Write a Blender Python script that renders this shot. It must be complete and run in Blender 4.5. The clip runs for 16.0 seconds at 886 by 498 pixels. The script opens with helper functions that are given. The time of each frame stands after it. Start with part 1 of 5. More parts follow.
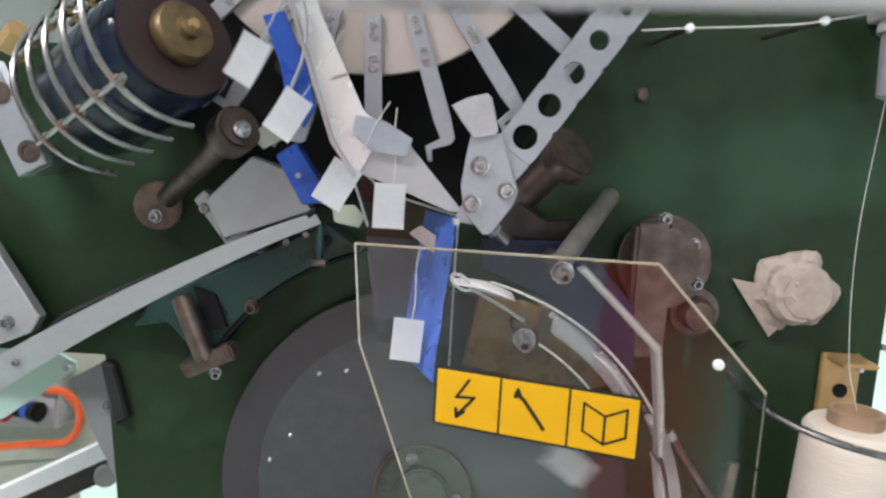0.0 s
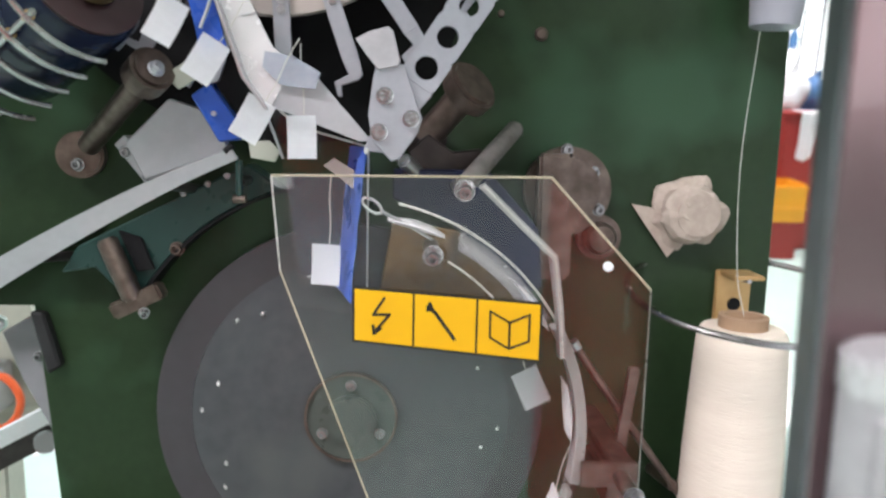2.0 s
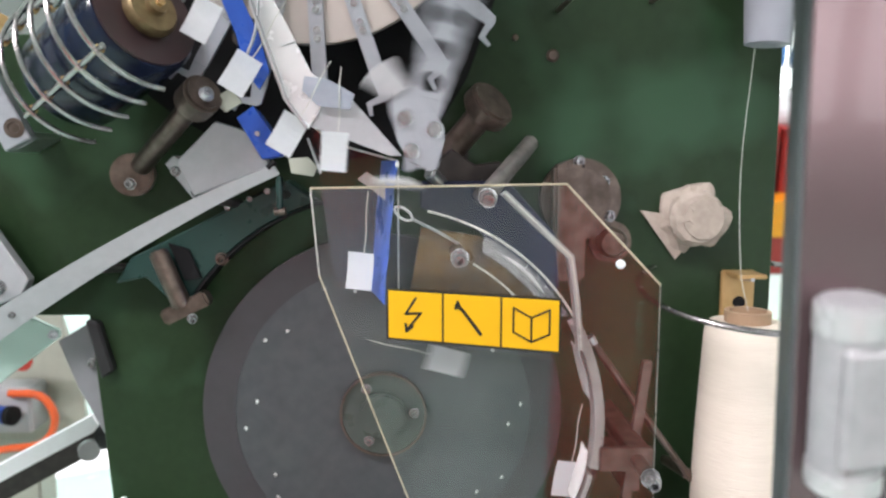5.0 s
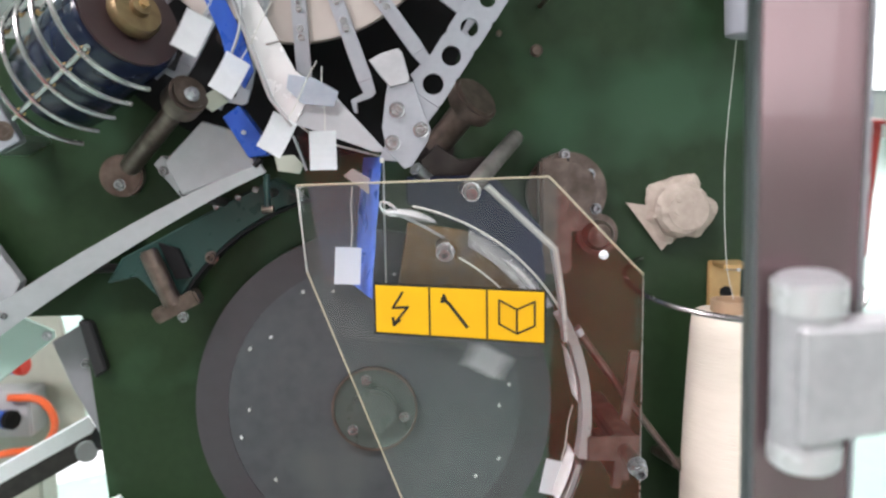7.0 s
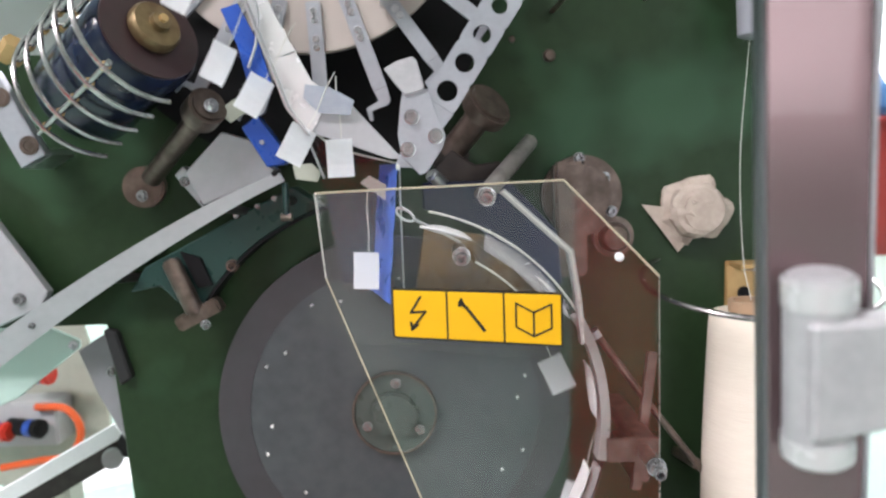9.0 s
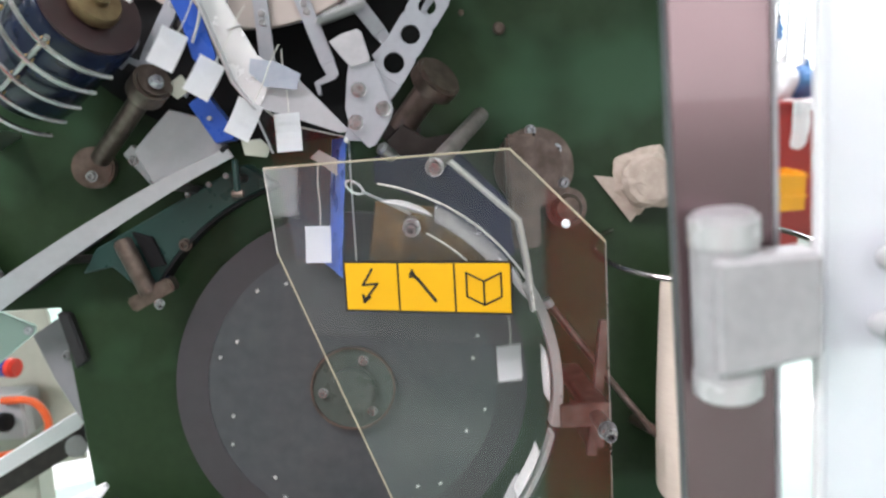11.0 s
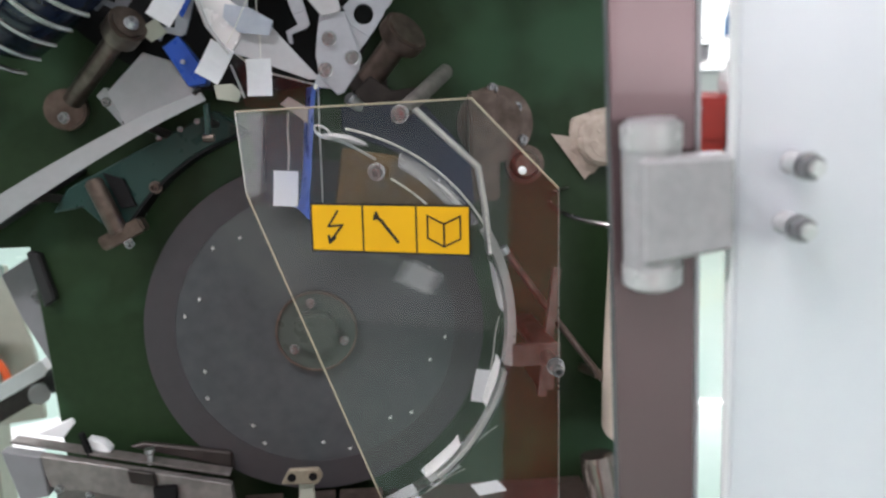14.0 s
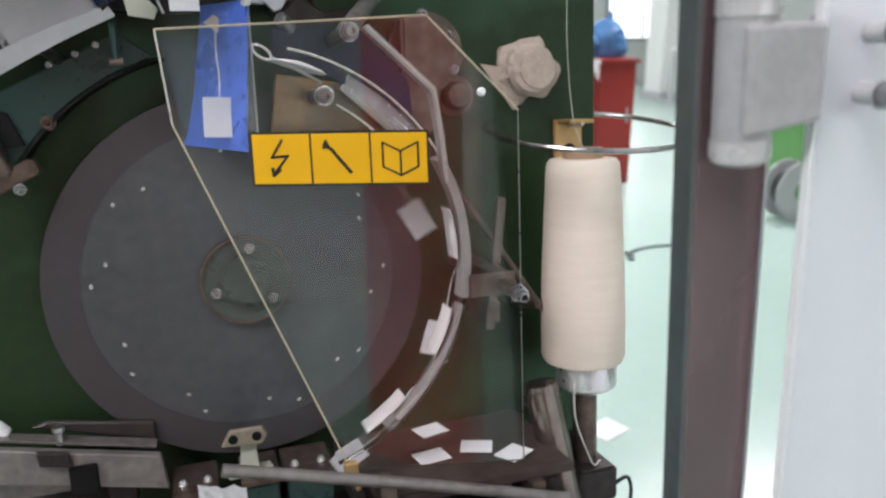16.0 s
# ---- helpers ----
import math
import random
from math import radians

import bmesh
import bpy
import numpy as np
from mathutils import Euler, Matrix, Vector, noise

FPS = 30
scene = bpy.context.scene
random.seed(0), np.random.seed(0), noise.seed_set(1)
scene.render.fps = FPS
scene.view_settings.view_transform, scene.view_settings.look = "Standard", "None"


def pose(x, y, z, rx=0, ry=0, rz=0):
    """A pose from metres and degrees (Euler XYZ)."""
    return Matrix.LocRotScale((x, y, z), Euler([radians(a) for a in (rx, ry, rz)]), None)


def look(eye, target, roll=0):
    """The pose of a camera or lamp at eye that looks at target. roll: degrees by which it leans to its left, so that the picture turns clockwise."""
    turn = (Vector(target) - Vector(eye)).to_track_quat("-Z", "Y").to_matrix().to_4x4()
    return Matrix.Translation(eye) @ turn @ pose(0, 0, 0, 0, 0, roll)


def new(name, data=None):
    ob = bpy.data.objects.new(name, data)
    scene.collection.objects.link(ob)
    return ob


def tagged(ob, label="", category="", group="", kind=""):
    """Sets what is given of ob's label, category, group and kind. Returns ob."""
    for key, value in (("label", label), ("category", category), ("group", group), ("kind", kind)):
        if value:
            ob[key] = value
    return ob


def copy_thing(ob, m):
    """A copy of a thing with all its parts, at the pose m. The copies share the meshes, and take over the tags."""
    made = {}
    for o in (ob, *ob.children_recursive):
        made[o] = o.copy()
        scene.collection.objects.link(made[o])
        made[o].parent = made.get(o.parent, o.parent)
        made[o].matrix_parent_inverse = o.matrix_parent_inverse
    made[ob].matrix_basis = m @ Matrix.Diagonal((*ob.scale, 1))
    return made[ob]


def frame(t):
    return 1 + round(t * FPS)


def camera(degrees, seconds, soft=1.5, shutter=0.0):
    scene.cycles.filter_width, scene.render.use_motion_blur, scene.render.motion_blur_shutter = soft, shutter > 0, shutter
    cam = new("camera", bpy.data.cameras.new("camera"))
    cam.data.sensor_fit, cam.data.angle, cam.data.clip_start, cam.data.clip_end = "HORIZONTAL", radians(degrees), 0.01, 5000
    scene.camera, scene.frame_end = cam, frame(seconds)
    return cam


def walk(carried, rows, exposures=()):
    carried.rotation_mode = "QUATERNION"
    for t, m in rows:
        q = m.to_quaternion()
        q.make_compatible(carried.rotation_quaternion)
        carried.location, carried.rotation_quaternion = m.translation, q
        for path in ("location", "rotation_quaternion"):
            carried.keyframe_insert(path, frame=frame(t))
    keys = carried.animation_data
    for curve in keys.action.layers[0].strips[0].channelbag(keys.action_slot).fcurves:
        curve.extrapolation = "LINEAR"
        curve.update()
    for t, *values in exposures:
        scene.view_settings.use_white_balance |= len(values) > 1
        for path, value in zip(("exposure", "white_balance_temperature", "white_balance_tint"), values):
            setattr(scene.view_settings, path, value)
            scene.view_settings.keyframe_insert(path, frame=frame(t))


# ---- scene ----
cam = camera(62.0, 16.0, soft=2.4, shutter=0.5)
cam.data.dof.use_dof, cam.data.dof.focus_distance, cam.data.dof.aperture_fstop = True, 0.60, 7.0
PATH = [
    (0, (0.0550, -0.5925, 1.3954), (0.0250, 1.3409, 0.8833), 3.10),
    (0.5, (0.0600, -0.6000, 1.3913), (0.0470, 1.3355, 0.8889), 2.86),
    (1, (0.0680, -0.6112, 1.3815), (0.0840, 1.3246, 0.8811), 2.45),
    (1.5, (0.0790, -0.6238, 1.3678), (0.1480, 1.3067, 0.8479), 2.03),
    (2, (0.0860, -0.6381, 1.3574), (0.1850, 1.2900, 0.8337), 1.64),
    (2.5, (0.0890, -0.6510, 1.3417), (0.2110, 1.2681, 0.7919), 1.02),
    (3, (0.0850, -0.6618, 1.3440), (0.2060, 1.2641, 0.8186), 0.81),
    (3.5, (0.0830, -0.6769, 1.3437), (0.2110, 1.2547, 0.8418), 0.43),
    (4, (0.0800, -0.6825, 1.3473), (0.1850, 1.2536, 0.8590), 0.45),
    (4.5, (0.0760, -0.6862, 1.3508), (0.1610, 1.2560, 0.8799), 0.39),
    (4.7, (0.0700, -0.6877, 1.3550), (0.1470, 1.2564, 0.8919), 0.46),
    (7, (0.0830, -0.6972, 1.3510), (0.1530, 1.2482, 0.8908), -0.67),
    (7.5, (0.0790, -0.6992, 1.3512), (0.1440, 1.2464, 0.8930), -0.78),
    (8, (0.0810, -0.7011, 1.3525), (0.1310, 1.2457, 0.8951), -1.03),
    (10.3, (0.1010, -0.7051, 1.3439), (0.1030, 1.2479, 0.9150), -2.59),
    (10.5, (0.1060, -0.7056, 1.3389), (0.1330, 1.2443, 0.8923), -3.11),
    (11, (0.1070, -0.7109, 1.3365), (0.1820, 1.2311, 0.8646), -2.85),
    (11.5, (0.1380, -0.7091, 1.3353), (0.1090, 1.2337, 0.8603), -1.50),
    (12, (0.1560, -0.7126, 1.3306), (0.0460, 1.2231, 0.8383), -1.27),
    (12.5, (0.1580, -0.7195, 1.3234), (0.0850, 1.2151, 0.8211), -0.85),
    (13, (0.1530, -0.7342, 1.3180), (0.1300, 1.2014, 0.8156), -0.18),
    (13.5, (0.1400, -0.7458, 1.3133), (0.1790, 1.1897, 0.8099), -0.17),
    (14, (0.1060, -0.7513, 1.3089), (0.2750, 1.1756, 0.8015), -0.73),
    (14.5, (0.0640, -0.7445, 1.2980), (0.4140, 1.1519, 0.7700), -1.71),
    (15, (0.0120, -0.7375, 1.2801), (0.5320, 1.1129, 0.7281), -2.12),
    (15.5, (-0.0190, -0.7286, 1.2700), (0.6190, 1.0768, 0.6940), -1.60),
    (16, (0.0040, -0.7106, 1.2690), (0.6240, 1.0978, 0.6835), 0.04),
]
walk(cam, [(t, look(eye, target, roll)) for t, eye, target, roll in PATH],
     exposures=((0.0, -0.44), (1.0, -0.43), (2.5, -0.14), (8.0, -0.13), (11.0, -0.18), (12.5, -0.42), (13.5, -0.58), (15.0, -0.65), (16.0, -0.69)))

# ---- world, light ----
world = bpy.data.worlds.new("world")
scene.world = world
world.use_nodes = True
wn = world.node_tree.nodes
sky = wn.new("ShaderNodeTexSky")
sky.sky_type = "NISHITA"
sky.sun_disc = False
sky.sun_elevation, sky.sun_rotation = radians(40), radians(60)
wn["Background"].inputs[1].default_value = 0.1
world.node_tree.links.new(sky.outputs[0], wn["Background"].inputs[0])


def area_lamp(x, y, z, sx, sy, power, color=(1.0, 0.935, 0.995), aim=(0, 0, -1)):
    data = bpy.data.lights.new("tube_lamp", "AREA")
    data.shape, data.size, data.size_y, data.energy, data.color = "RECTANGLE", sx, sy, power, color
    ob = new("tube_lamp", data)
    ob.matrix_basis = Matrix.Translation((x, y, z)) @ Vector(aim).to_track_quat("-Z", "Y").to_matrix().to_4x4()
    return tagged(ob, "long white fluorescent tube lamp under the ceiling", "lamp", kind="structure")


LAMPS = ((-1.7, -1.4, 3.4, 142), (1.8, -1.9, 3.4, 18), (0.6, 3.6, 3.4, 170), (4.6, 4.2, 3.4, 240), (4.4, 8.4, 3.4, 260), (-2.6, 3.6, 3.4, 190))
for lx, ly, lz, lp in LAMPS:
    area_lamp(lx, ly, lz, 2.4, 0.35, lp)


# ---- materials ----
def material(name, color, rough=0.5, metal=0.0, second=None, fine=60.0, coarse=7.0, amount=0.5, bump=0.15, depth=0.001,
             transmission=0.0, alpha=1.0, coat=0.0, stretch=(1, 1, 1), ior=1.45, spots=None, rough_var=0.12):
    m = bpy.data.materials.new(name)
    m.use_nodes = True
    nt = m.node_tree
    n, l = nt.nodes, nt.links
    b = n["Principled BSDF"]
    b.inputs["Metallic"].default_value = metal
    b.inputs["Transmission Weight"].default_value = transmission
    b.inputs["Alpha"].default_value = alpha
    b.inputs["Coat Weight"].default_value = coat
    b.inputs["IOR"].default_value = ior
    second = second or tuple(c * 0.65 for c in color)
    tc = n.new("ShaderNodeTexCoord")
    mp = n.new("ShaderNodeMapping")
    mp.inputs["Scale"].default_value = stretch
    l.new(tc.outputs["Object"], mp.inputs["Vector"])
    big, small = n.new("ShaderNodeTexNoise"), n.new("ShaderNodeTexNoise")
    for node, scale, detail in ((big, coarse, 4), (small, fine, 6)):
        node.inputs["Scale"].default_value, node.inputs["Detail"].default_value = scale, detail
        l.new(mp.outputs["Vector"], node.inputs["Vector"])
    add = n.new("ShaderNodeMath")
    add.operation = "ADD"
    l.new(big.outputs["Fac"], add.inputs[0])
    l.new(small.outputs["Fac"], add.inputs[1])
    ramp = n.new("ShaderNodeMapRange")
    ramp.inputs["From Min"].default_value, ramp.inputs["From Max"].default_value = 0.75, 1.25
    ramp.inputs["To Min"].default_value, ramp.inputs["To Max"].default_value = 0.0, amount
    l.new(add.outputs[0], ramp.inputs["Value"])
    mix = n.new("ShaderNodeMix")
    mix.data_type = "RGBA"
    mix.inputs["A"].default_value, mix.inputs["B"].default_value = (*color, 1), (*second, 1)
    l.new(ramp.outputs[0], mix.inputs["Factor"])
    out = mix.outputs["Result"]
    if spots:
        vor = n.new("ShaderNodeTexNoise")
        vor.inputs["Scale"].default_value, vor.inputs["Detail"].default_value = spots[1], 3
        l.new(tc.outputs["Object"], vor.inputs["Vector"])
        cut = n.new("ShaderNodeMapRange")
        cut.inputs["From Min"].default_value, cut.inputs["From Max"].default_value = spots[2], spots[2] + 0.12
        l.new(vor.outputs["Fac"], cut.inputs["Value"])
        mix2 = n.new("ShaderNodeMix")
        mix2.data_type = "RGBA"
        mix2.inputs["B"].default_value = (*spots[0], 1)
        l.new(cut.outputs[0], mix2.inputs["Factor"])
        l.new(out, mix2.inputs["A"])
        out = mix2.outputs["Result"]
    l.new(out, b.inputs["Base Color"])
    rr = n.new("ShaderNodeMapRange")
    rr.inputs["To Min"].default_value, rr.inputs["To Max"].default_value = max(0.02, rough - rough_var), min(1.0, rough + rough_var)
    l.new(small.outputs["Fac"], rr.inputs["Value"])
    l.new(rr.outputs[0], b.inputs["Roughness"])
    if bump:
        bp = n.new("ShaderNodeBump")
        bp.inputs["Strength"].default_value, bp.inputs["Distance"].default_value = bump, depth
        l.new(small.outputs["Fac"], bp.inputs["Height"])
        l.new(bp.outputs[0], b.inputs["Normal"])
    return m


# the lighter spots are scuffs and also glossy reflections put into the colour
GREEN = material("green_machine_paint", (0.021, 0.042, 0.018), 0.34, second=(0.0135, 0.026, 0.011), coarse=5, fine=90, bump=0.08, spots=((0.036, 0.080, 0.042), 5.5, 0.52), ior=1.3)
TEAL = material("dark_teal_paint", (0.020, 0.052, 0.044), 0.3, second=(0.014, 0.034, 0.032), coarse=8)
BLACK = material("black_paint", (0.005, 0.005, 0.006), 0.7, second=(0.009, 0.008, 0.008), ior=1.3)
RUBBER = material("black_rubber", (0.015, 0.015, 0.016), 0.65)
STEEL = material("brushed_steel", (0.62, 0.62, 0.64), 0.34, 1.0, second=(0.48, 0.48, 0.5), fine=140, stretch=(1, 1, 6), bump=0.1, depth=0.0004)
BOLT = material("dark_plated_screw", (0.46, 0.46, 0.47), 0.24, 0.8, second=(0.20, 0.20, 0.20), fine=400, coarse=120, amount=0.9)
BRIGHT = material("bright_sheet_steel", (0.86, 0.86, 0.86), 0.3, 0.85, second=(0.7, 0.7, 0.7), fine=120, bump=0.05)
CHUTE = material("pale_satin_sheet_metal", (0.80, 0.79, 0.79), 0.26, 0.25, second=(0.62, 0.61, 0.63), fine=30, coarse=10, amount=0.6, bump=0.02)
SATIN = material("satin_silver_strip", (0.46, 0.46, 0.485), 0.38, 0.4, second=(0.38, 0.38, 0.40), fine=120, coarse=9)
POLISHED = material("polished_brown_steel", (0.34, 0.29, 0.26), 0.22, 0.9, second=(0.20, 0.16, 0.14), fine=60, coarse=14, amount=0.9)
WIRE = material("drawn_steel_wire", (0.47, 0.45, 0.45), 0.24, 1.0, second=(0.30, 0.27, 0.26), fine=150, coarse=50, amount=0.8, bump=0.03)
MID_GREY = material("mid_grey_enamel", (0.22, 0.22, 0.235), 0.45, second=(0.17, 0.17, 0.18), coarse=10)
GREY_STEEL = material("grey_anodised_plate", (0.42, 0.43, 0.47), 0.42, 0.6, second=(0.34, 0.35, 0.39), fine=160, bump=0.06)
WORN = material("worn_brown_steel", (0.20, 0.150, 0.128), 0.36, 0.75, second=(0.075, 0.058, 0.048), fine=80, coarse=20, amount=0.8, bump=0.15)
DARK_STEEL = material("dark_machine_steel", (0.06, 0.05, 0.047), 0.42, 0.6, second=(0.03, 0.025, 0.024), fine=80, amount=0.8)
BROWN_PLATE = material("dark_brown_steel_plate", (0.085, 0.060, 0.052), 0.5, 0.2, second=(0.05, 0.036, 0.032), coarse=18, amount=0.9)
BRONZE = material("bronze_knob", (0.24, 0.17, 0.09), 0.42, 0.7, second=(0.13, 0.085, 0.045), fine=120, coarse=40, amount=0.8)
BRASS = material("tan_brass_bracket", (0.55, 0.36, 0.16), 0.45, 0.5, second=(0.42, 0.26, 0.11), fine=90)
CREAM = material("cream_enamel", (0.46, 0.40, 0.365), 0.45, second=(0.40, 0.345, 0.315), coarse=10)
BLUE_DRUM = material("dark_blue_enamel", (0.005, 0.008, 0.020), 0.2, second=(0.010, 0.018, 0.048), coarse=25, amount=0.9)
PLUM = material("dark_plum_face", (0.045, 0.022, 0.024), 0.35, second=(0.02, 0.013, 0.014), coarse=20)
BLUE = material("blue_plastic_tape", (0.025, 0.085, 0.40), 0.3, second=(0.015, 0.05, 0.27), coarse=30)
PALE_BLUE = material("blue_translucent_film", (0.15, 0.29, 0.85), 0.3, second=(0.10, 0.20, 0.68), coarse=40, transmission=0.4)
ACRYLIC = material("clear_acrylic", (0.97, 0.98, 0.97), 0.04, second=(0.95, 0.96, 0.95), transmission=1.0, bump=0, rough_var=0.015, ior=1.3)
GUARD = material("clear_guard_acrylic", (0.97, 0.98, 0.97), 0.03, second=(0.95, 0.96, 0.95), transmission=1.0, bump=0, rough_var=0.012, ior=1.52)
# edge shine of clear plastic put into the colour, brighter and fainter copies
EDGE = material("sawn_edge_glint", (0.68, 0.60, 0.42), 0.4, second=(0.5, 0.46, 0.36), transmission=0.3, fine=200)
FAINT_EDGE = material("unlit_acrylic_edge", (0.30, 0.32, 0.29), 0.3, second=(0.2, 0.22, 0.2), transmission=0.6, fine=200)
SMOKED = material("scratched_clear_plastic", (0.55, 0.55, 0.53), 0.32, second=(0.40, 0.40, 0.39), transmission=0.5, fine=160, coarse=30, amount=0.8)
FROSTED = material("scuffed_translucent_plastic", (0.62, 0.63, 0.64), 0.22, second=(0.5, 0.5, 0.52), transmission=0.75, fine=180, coarse=45, amount=0.9, rough_var=0.16, bump=0.3, ior=1.25)
CLEAR_GREY = material("clear_grey_plastic", (0.62, 0.66, 0.74), 0.2, second=(0.5, 0.55, 0.64), transmission=0.5, coarse=30, fine=160, amount=0.8, bump=0.05)
PALE_EDGE = material("pale_lit_acrylic_edge", (0.80, 0.80, 0.74), 0.3, second=(0.6, 0.6, 0.54), transmission=0.3, fine=200)
PAPER = material("white_card", (0.90, 0.91, 0.93), 0.65, second=(0.82, 0.83, 0.85), fine=200, coarse=60, amount=0.5)
BAG = material("grey_filter_paper", (0.62, 0.62, 0.62), 0.8, second=(0.5, 0.49, 0.48), fine=300, coarse=90, amount=0.7)
THREAD = material("white_cotton_thread", (0.62, 0.62, 0.57), 0.8, bump=0)
COTTON = material("cream_cotton_yarn", (0.80, 0.70, 0.60), 0.85, second=(0.70, 0.60, 0.50), fine=60, coarse=9, stretch=(1, 1, 14), bump=0.5, depth=0.0015)
CARD = material("brown_cardboard", (0.38, 0.25, 0.16), 0.8)
YELLOW = material("yellow_sticker", (0.80, 0.44, 0.003), 0.42, second=(0.73, 0.39, 0.003), coarse=20, amount=0.4, bump=0)
INK = material("black_ink", (0.02, 0.018, 0.015), 0.5, bump=0)
DISC = material("grey_green_disc_lacquer", (0.088, 0.094, 0.102), 0.34, 0.30, second=(0.060, 0.066, 0.072), coarse=5, fine=70, amount=0.8, bump=0.012, spots=((0.096, 0.106, 0.108), 7, 0.55), rough_var=0.05)
RIM = material("dark_rim_lacquer", (0.066, 0.062, 0.068), 0.34, 0.3, second=(0.052, 0.048, 0.053), coarse=5, fine=70, bump=0.012, rough_var=0.03)
HUB = material("hub_grey_lacquer", (0.07, 0.085, 0.075), 0.3, second=(0.04, 0.05, 0.045), coarse=30)
COLUMN = material("maroon_brown_lacquered_profile", (0.195, 0.128, 0.137), 0.21, 0.68, second=(0.160, 0.100, 0.108), coarse=4, fine=22, bump=0.015, rough_var=0.05, coat=0.35)
RUBBER_SEAL = material("grey_edge_seal", (0.10, 0.115, 0.12), 0.5)
GREY_PLASTIC = material("grey_funnel_plastic", (0.36, 0.36, 0.40), 0.4, second=(0.30, 0.30, 0.34), coarse=20)
HINGE = material("light_grey_cast_hinge", (0.44, 0.43, 0.445), 0.36, second=(0.36, 0.35, 0.365), fine=160, coarse=40, amount=0.8)
COLLAR = material("pale_grey_collar", (0.60, 0.59, 0.60), 0.25, 0.2, second=(0.5, 0.49, 0.5), fine=120, coarse=30)
DOOR = material("frosted_white_acrylic", (0.86, 0.875, 0.91), 0.42, second=(0.80, 0.82, 0.88), transmission=0.5, coarse=3, bump=0, rough_var=0.02)
FLOOR = material("mint_epoxy_floor", (0.46, 0.61, 0.55), 0.22, second=(0.40, 0.54, 0.48), coarse=1.2, fine=12, bump=0.03, coat=0.3)
WALL = material("white_hall_paint", (0.8, 0.8, 0.79), 0.7, second=(0.74, 0.74, 0.73), coarse=1.0, fine=15)
RED = material("red_brown_cabinet_paint", (0.30, 0.03, 0.025), 0.4, second=(0.22, 0.022, 0.02), coarse=4)
BRIGHT_RED = material("red_cabinet_enamel", (0.52, 0.055, 0.04), 0.35, second=(0.46, 0.05, 0.035), coarse=4)
FAR_GREEN = material("far_green_paint", (0.12, 0.30, 0.10), 0.5)
FAR_BLUE = material("blue_bag_plastic", (0.06, 0.18, 0.36), 0.5, second=(0.03, 0.08, 0.2), coarse=10, amount=0.9)
GREY = material("light_grey_enamel", (0.50, 0.50, 0.51), 0.5, second=(0.42, 0.42, 0.43), coarse=6)
RAIL = material("worn_grey_beige_steel", (0.27, 0.245, 0.235), 0.42, 0.5, second=(0.17, 0.155, 0.15), coarse=22, fine=90, amount=0.9)
TAN = material("tan_worn_plate", (0.33, 0.28, 0.21), 0.5, 0.3, second=(0.22, 0.18, 0.135), coarse=20, fine=120, amount=0.8)
OLIVE = material("pale_olive_plate", (0.42, 0.43, 0.36), 0.5, second=(0.34, 0.35, 0.29), coarse=15)
AMBER_PLASTIC = material("orange_yellow_plastic", (0.75, 0.33, 0.02), 0.4, second=(0.62, 0.24, 0.015), coarse=6)
ORANGE = material("orange_pneumatic_hose", (0.85, 0.13, 0.03), 0.35, bump=0)
RED_CAP = material("red_plastic_fitting", (0.72, 0.04, 0.02), 0.4, bump=0)
CERAMIC = material("crumpled_masking_paper", (0.50, 0.42, 0.36), 0.75, second=(0.38, 0.31, 0.26), fine=120, coarse=25, amount=0.9, bump=0.4)
AMBER = material("amber_brown_plate", (0.190, 0.115, 0.042), 0.28, 0.3, second=(0.065, 0.050, 0.042), coarse=26, amount=1.0)
GLASSY = material("blue_grey_lacquer", (0.045, 0.066, 0.085), 0.25, second=(0.03, 0.045, 0.06), coarse=18, coat=0.3)
NAVY = material("dark_navy_plate", (0.007, 0.011, 0.042), 0.42, second=(0.012, 0.016, 0.050), coarse=15)
LIGHT = bpy.data.materials.new("lamp_diffuser_glow")
LIGHT.use_nodes = True
LIGHT.node_tree.nodes["Principled BSDF"].inputs["Emission Color"].default_value = (1, 0.98, 0.95, 1)
LIGHT.node_tree.nodes["Principled BSDF"].inputs["Emission Strength"].default_value = 6.0
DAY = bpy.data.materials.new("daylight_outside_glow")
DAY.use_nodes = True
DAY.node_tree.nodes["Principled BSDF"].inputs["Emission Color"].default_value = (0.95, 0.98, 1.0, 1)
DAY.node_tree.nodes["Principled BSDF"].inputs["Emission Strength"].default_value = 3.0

# stronger pane glow, set to brighten the reflection on the column
MIRRORED_GLOW = bpy.data.materials.new("mirrored_pane_glow")
MIRRORED_GLOW.use_nodes = True
MIRRORED_GLOW.node_tree.nodes["Principled BSDF"].inputs["Emission Color"].default_value = (0.97, 0.98, 1.0, 1)
MIRRORED_GLOW.node_tree.nodes["Principled BSDF"].inputs["Emission Strength"].default_value = 4.6

# ---- mesh helpers ----
ORIGIN = {}
# the machine leans back a little in the hall: its own upright frame, laid into the world
LEANING = Matrix.Translation((0, -0.7, 1.30)) @ pose(0, 0, 0, -6.5) @ Matrix.Translation((0, 0.7, -1.30))
UPRIGHT = Matrix()
STAND = [UPRIGHT]


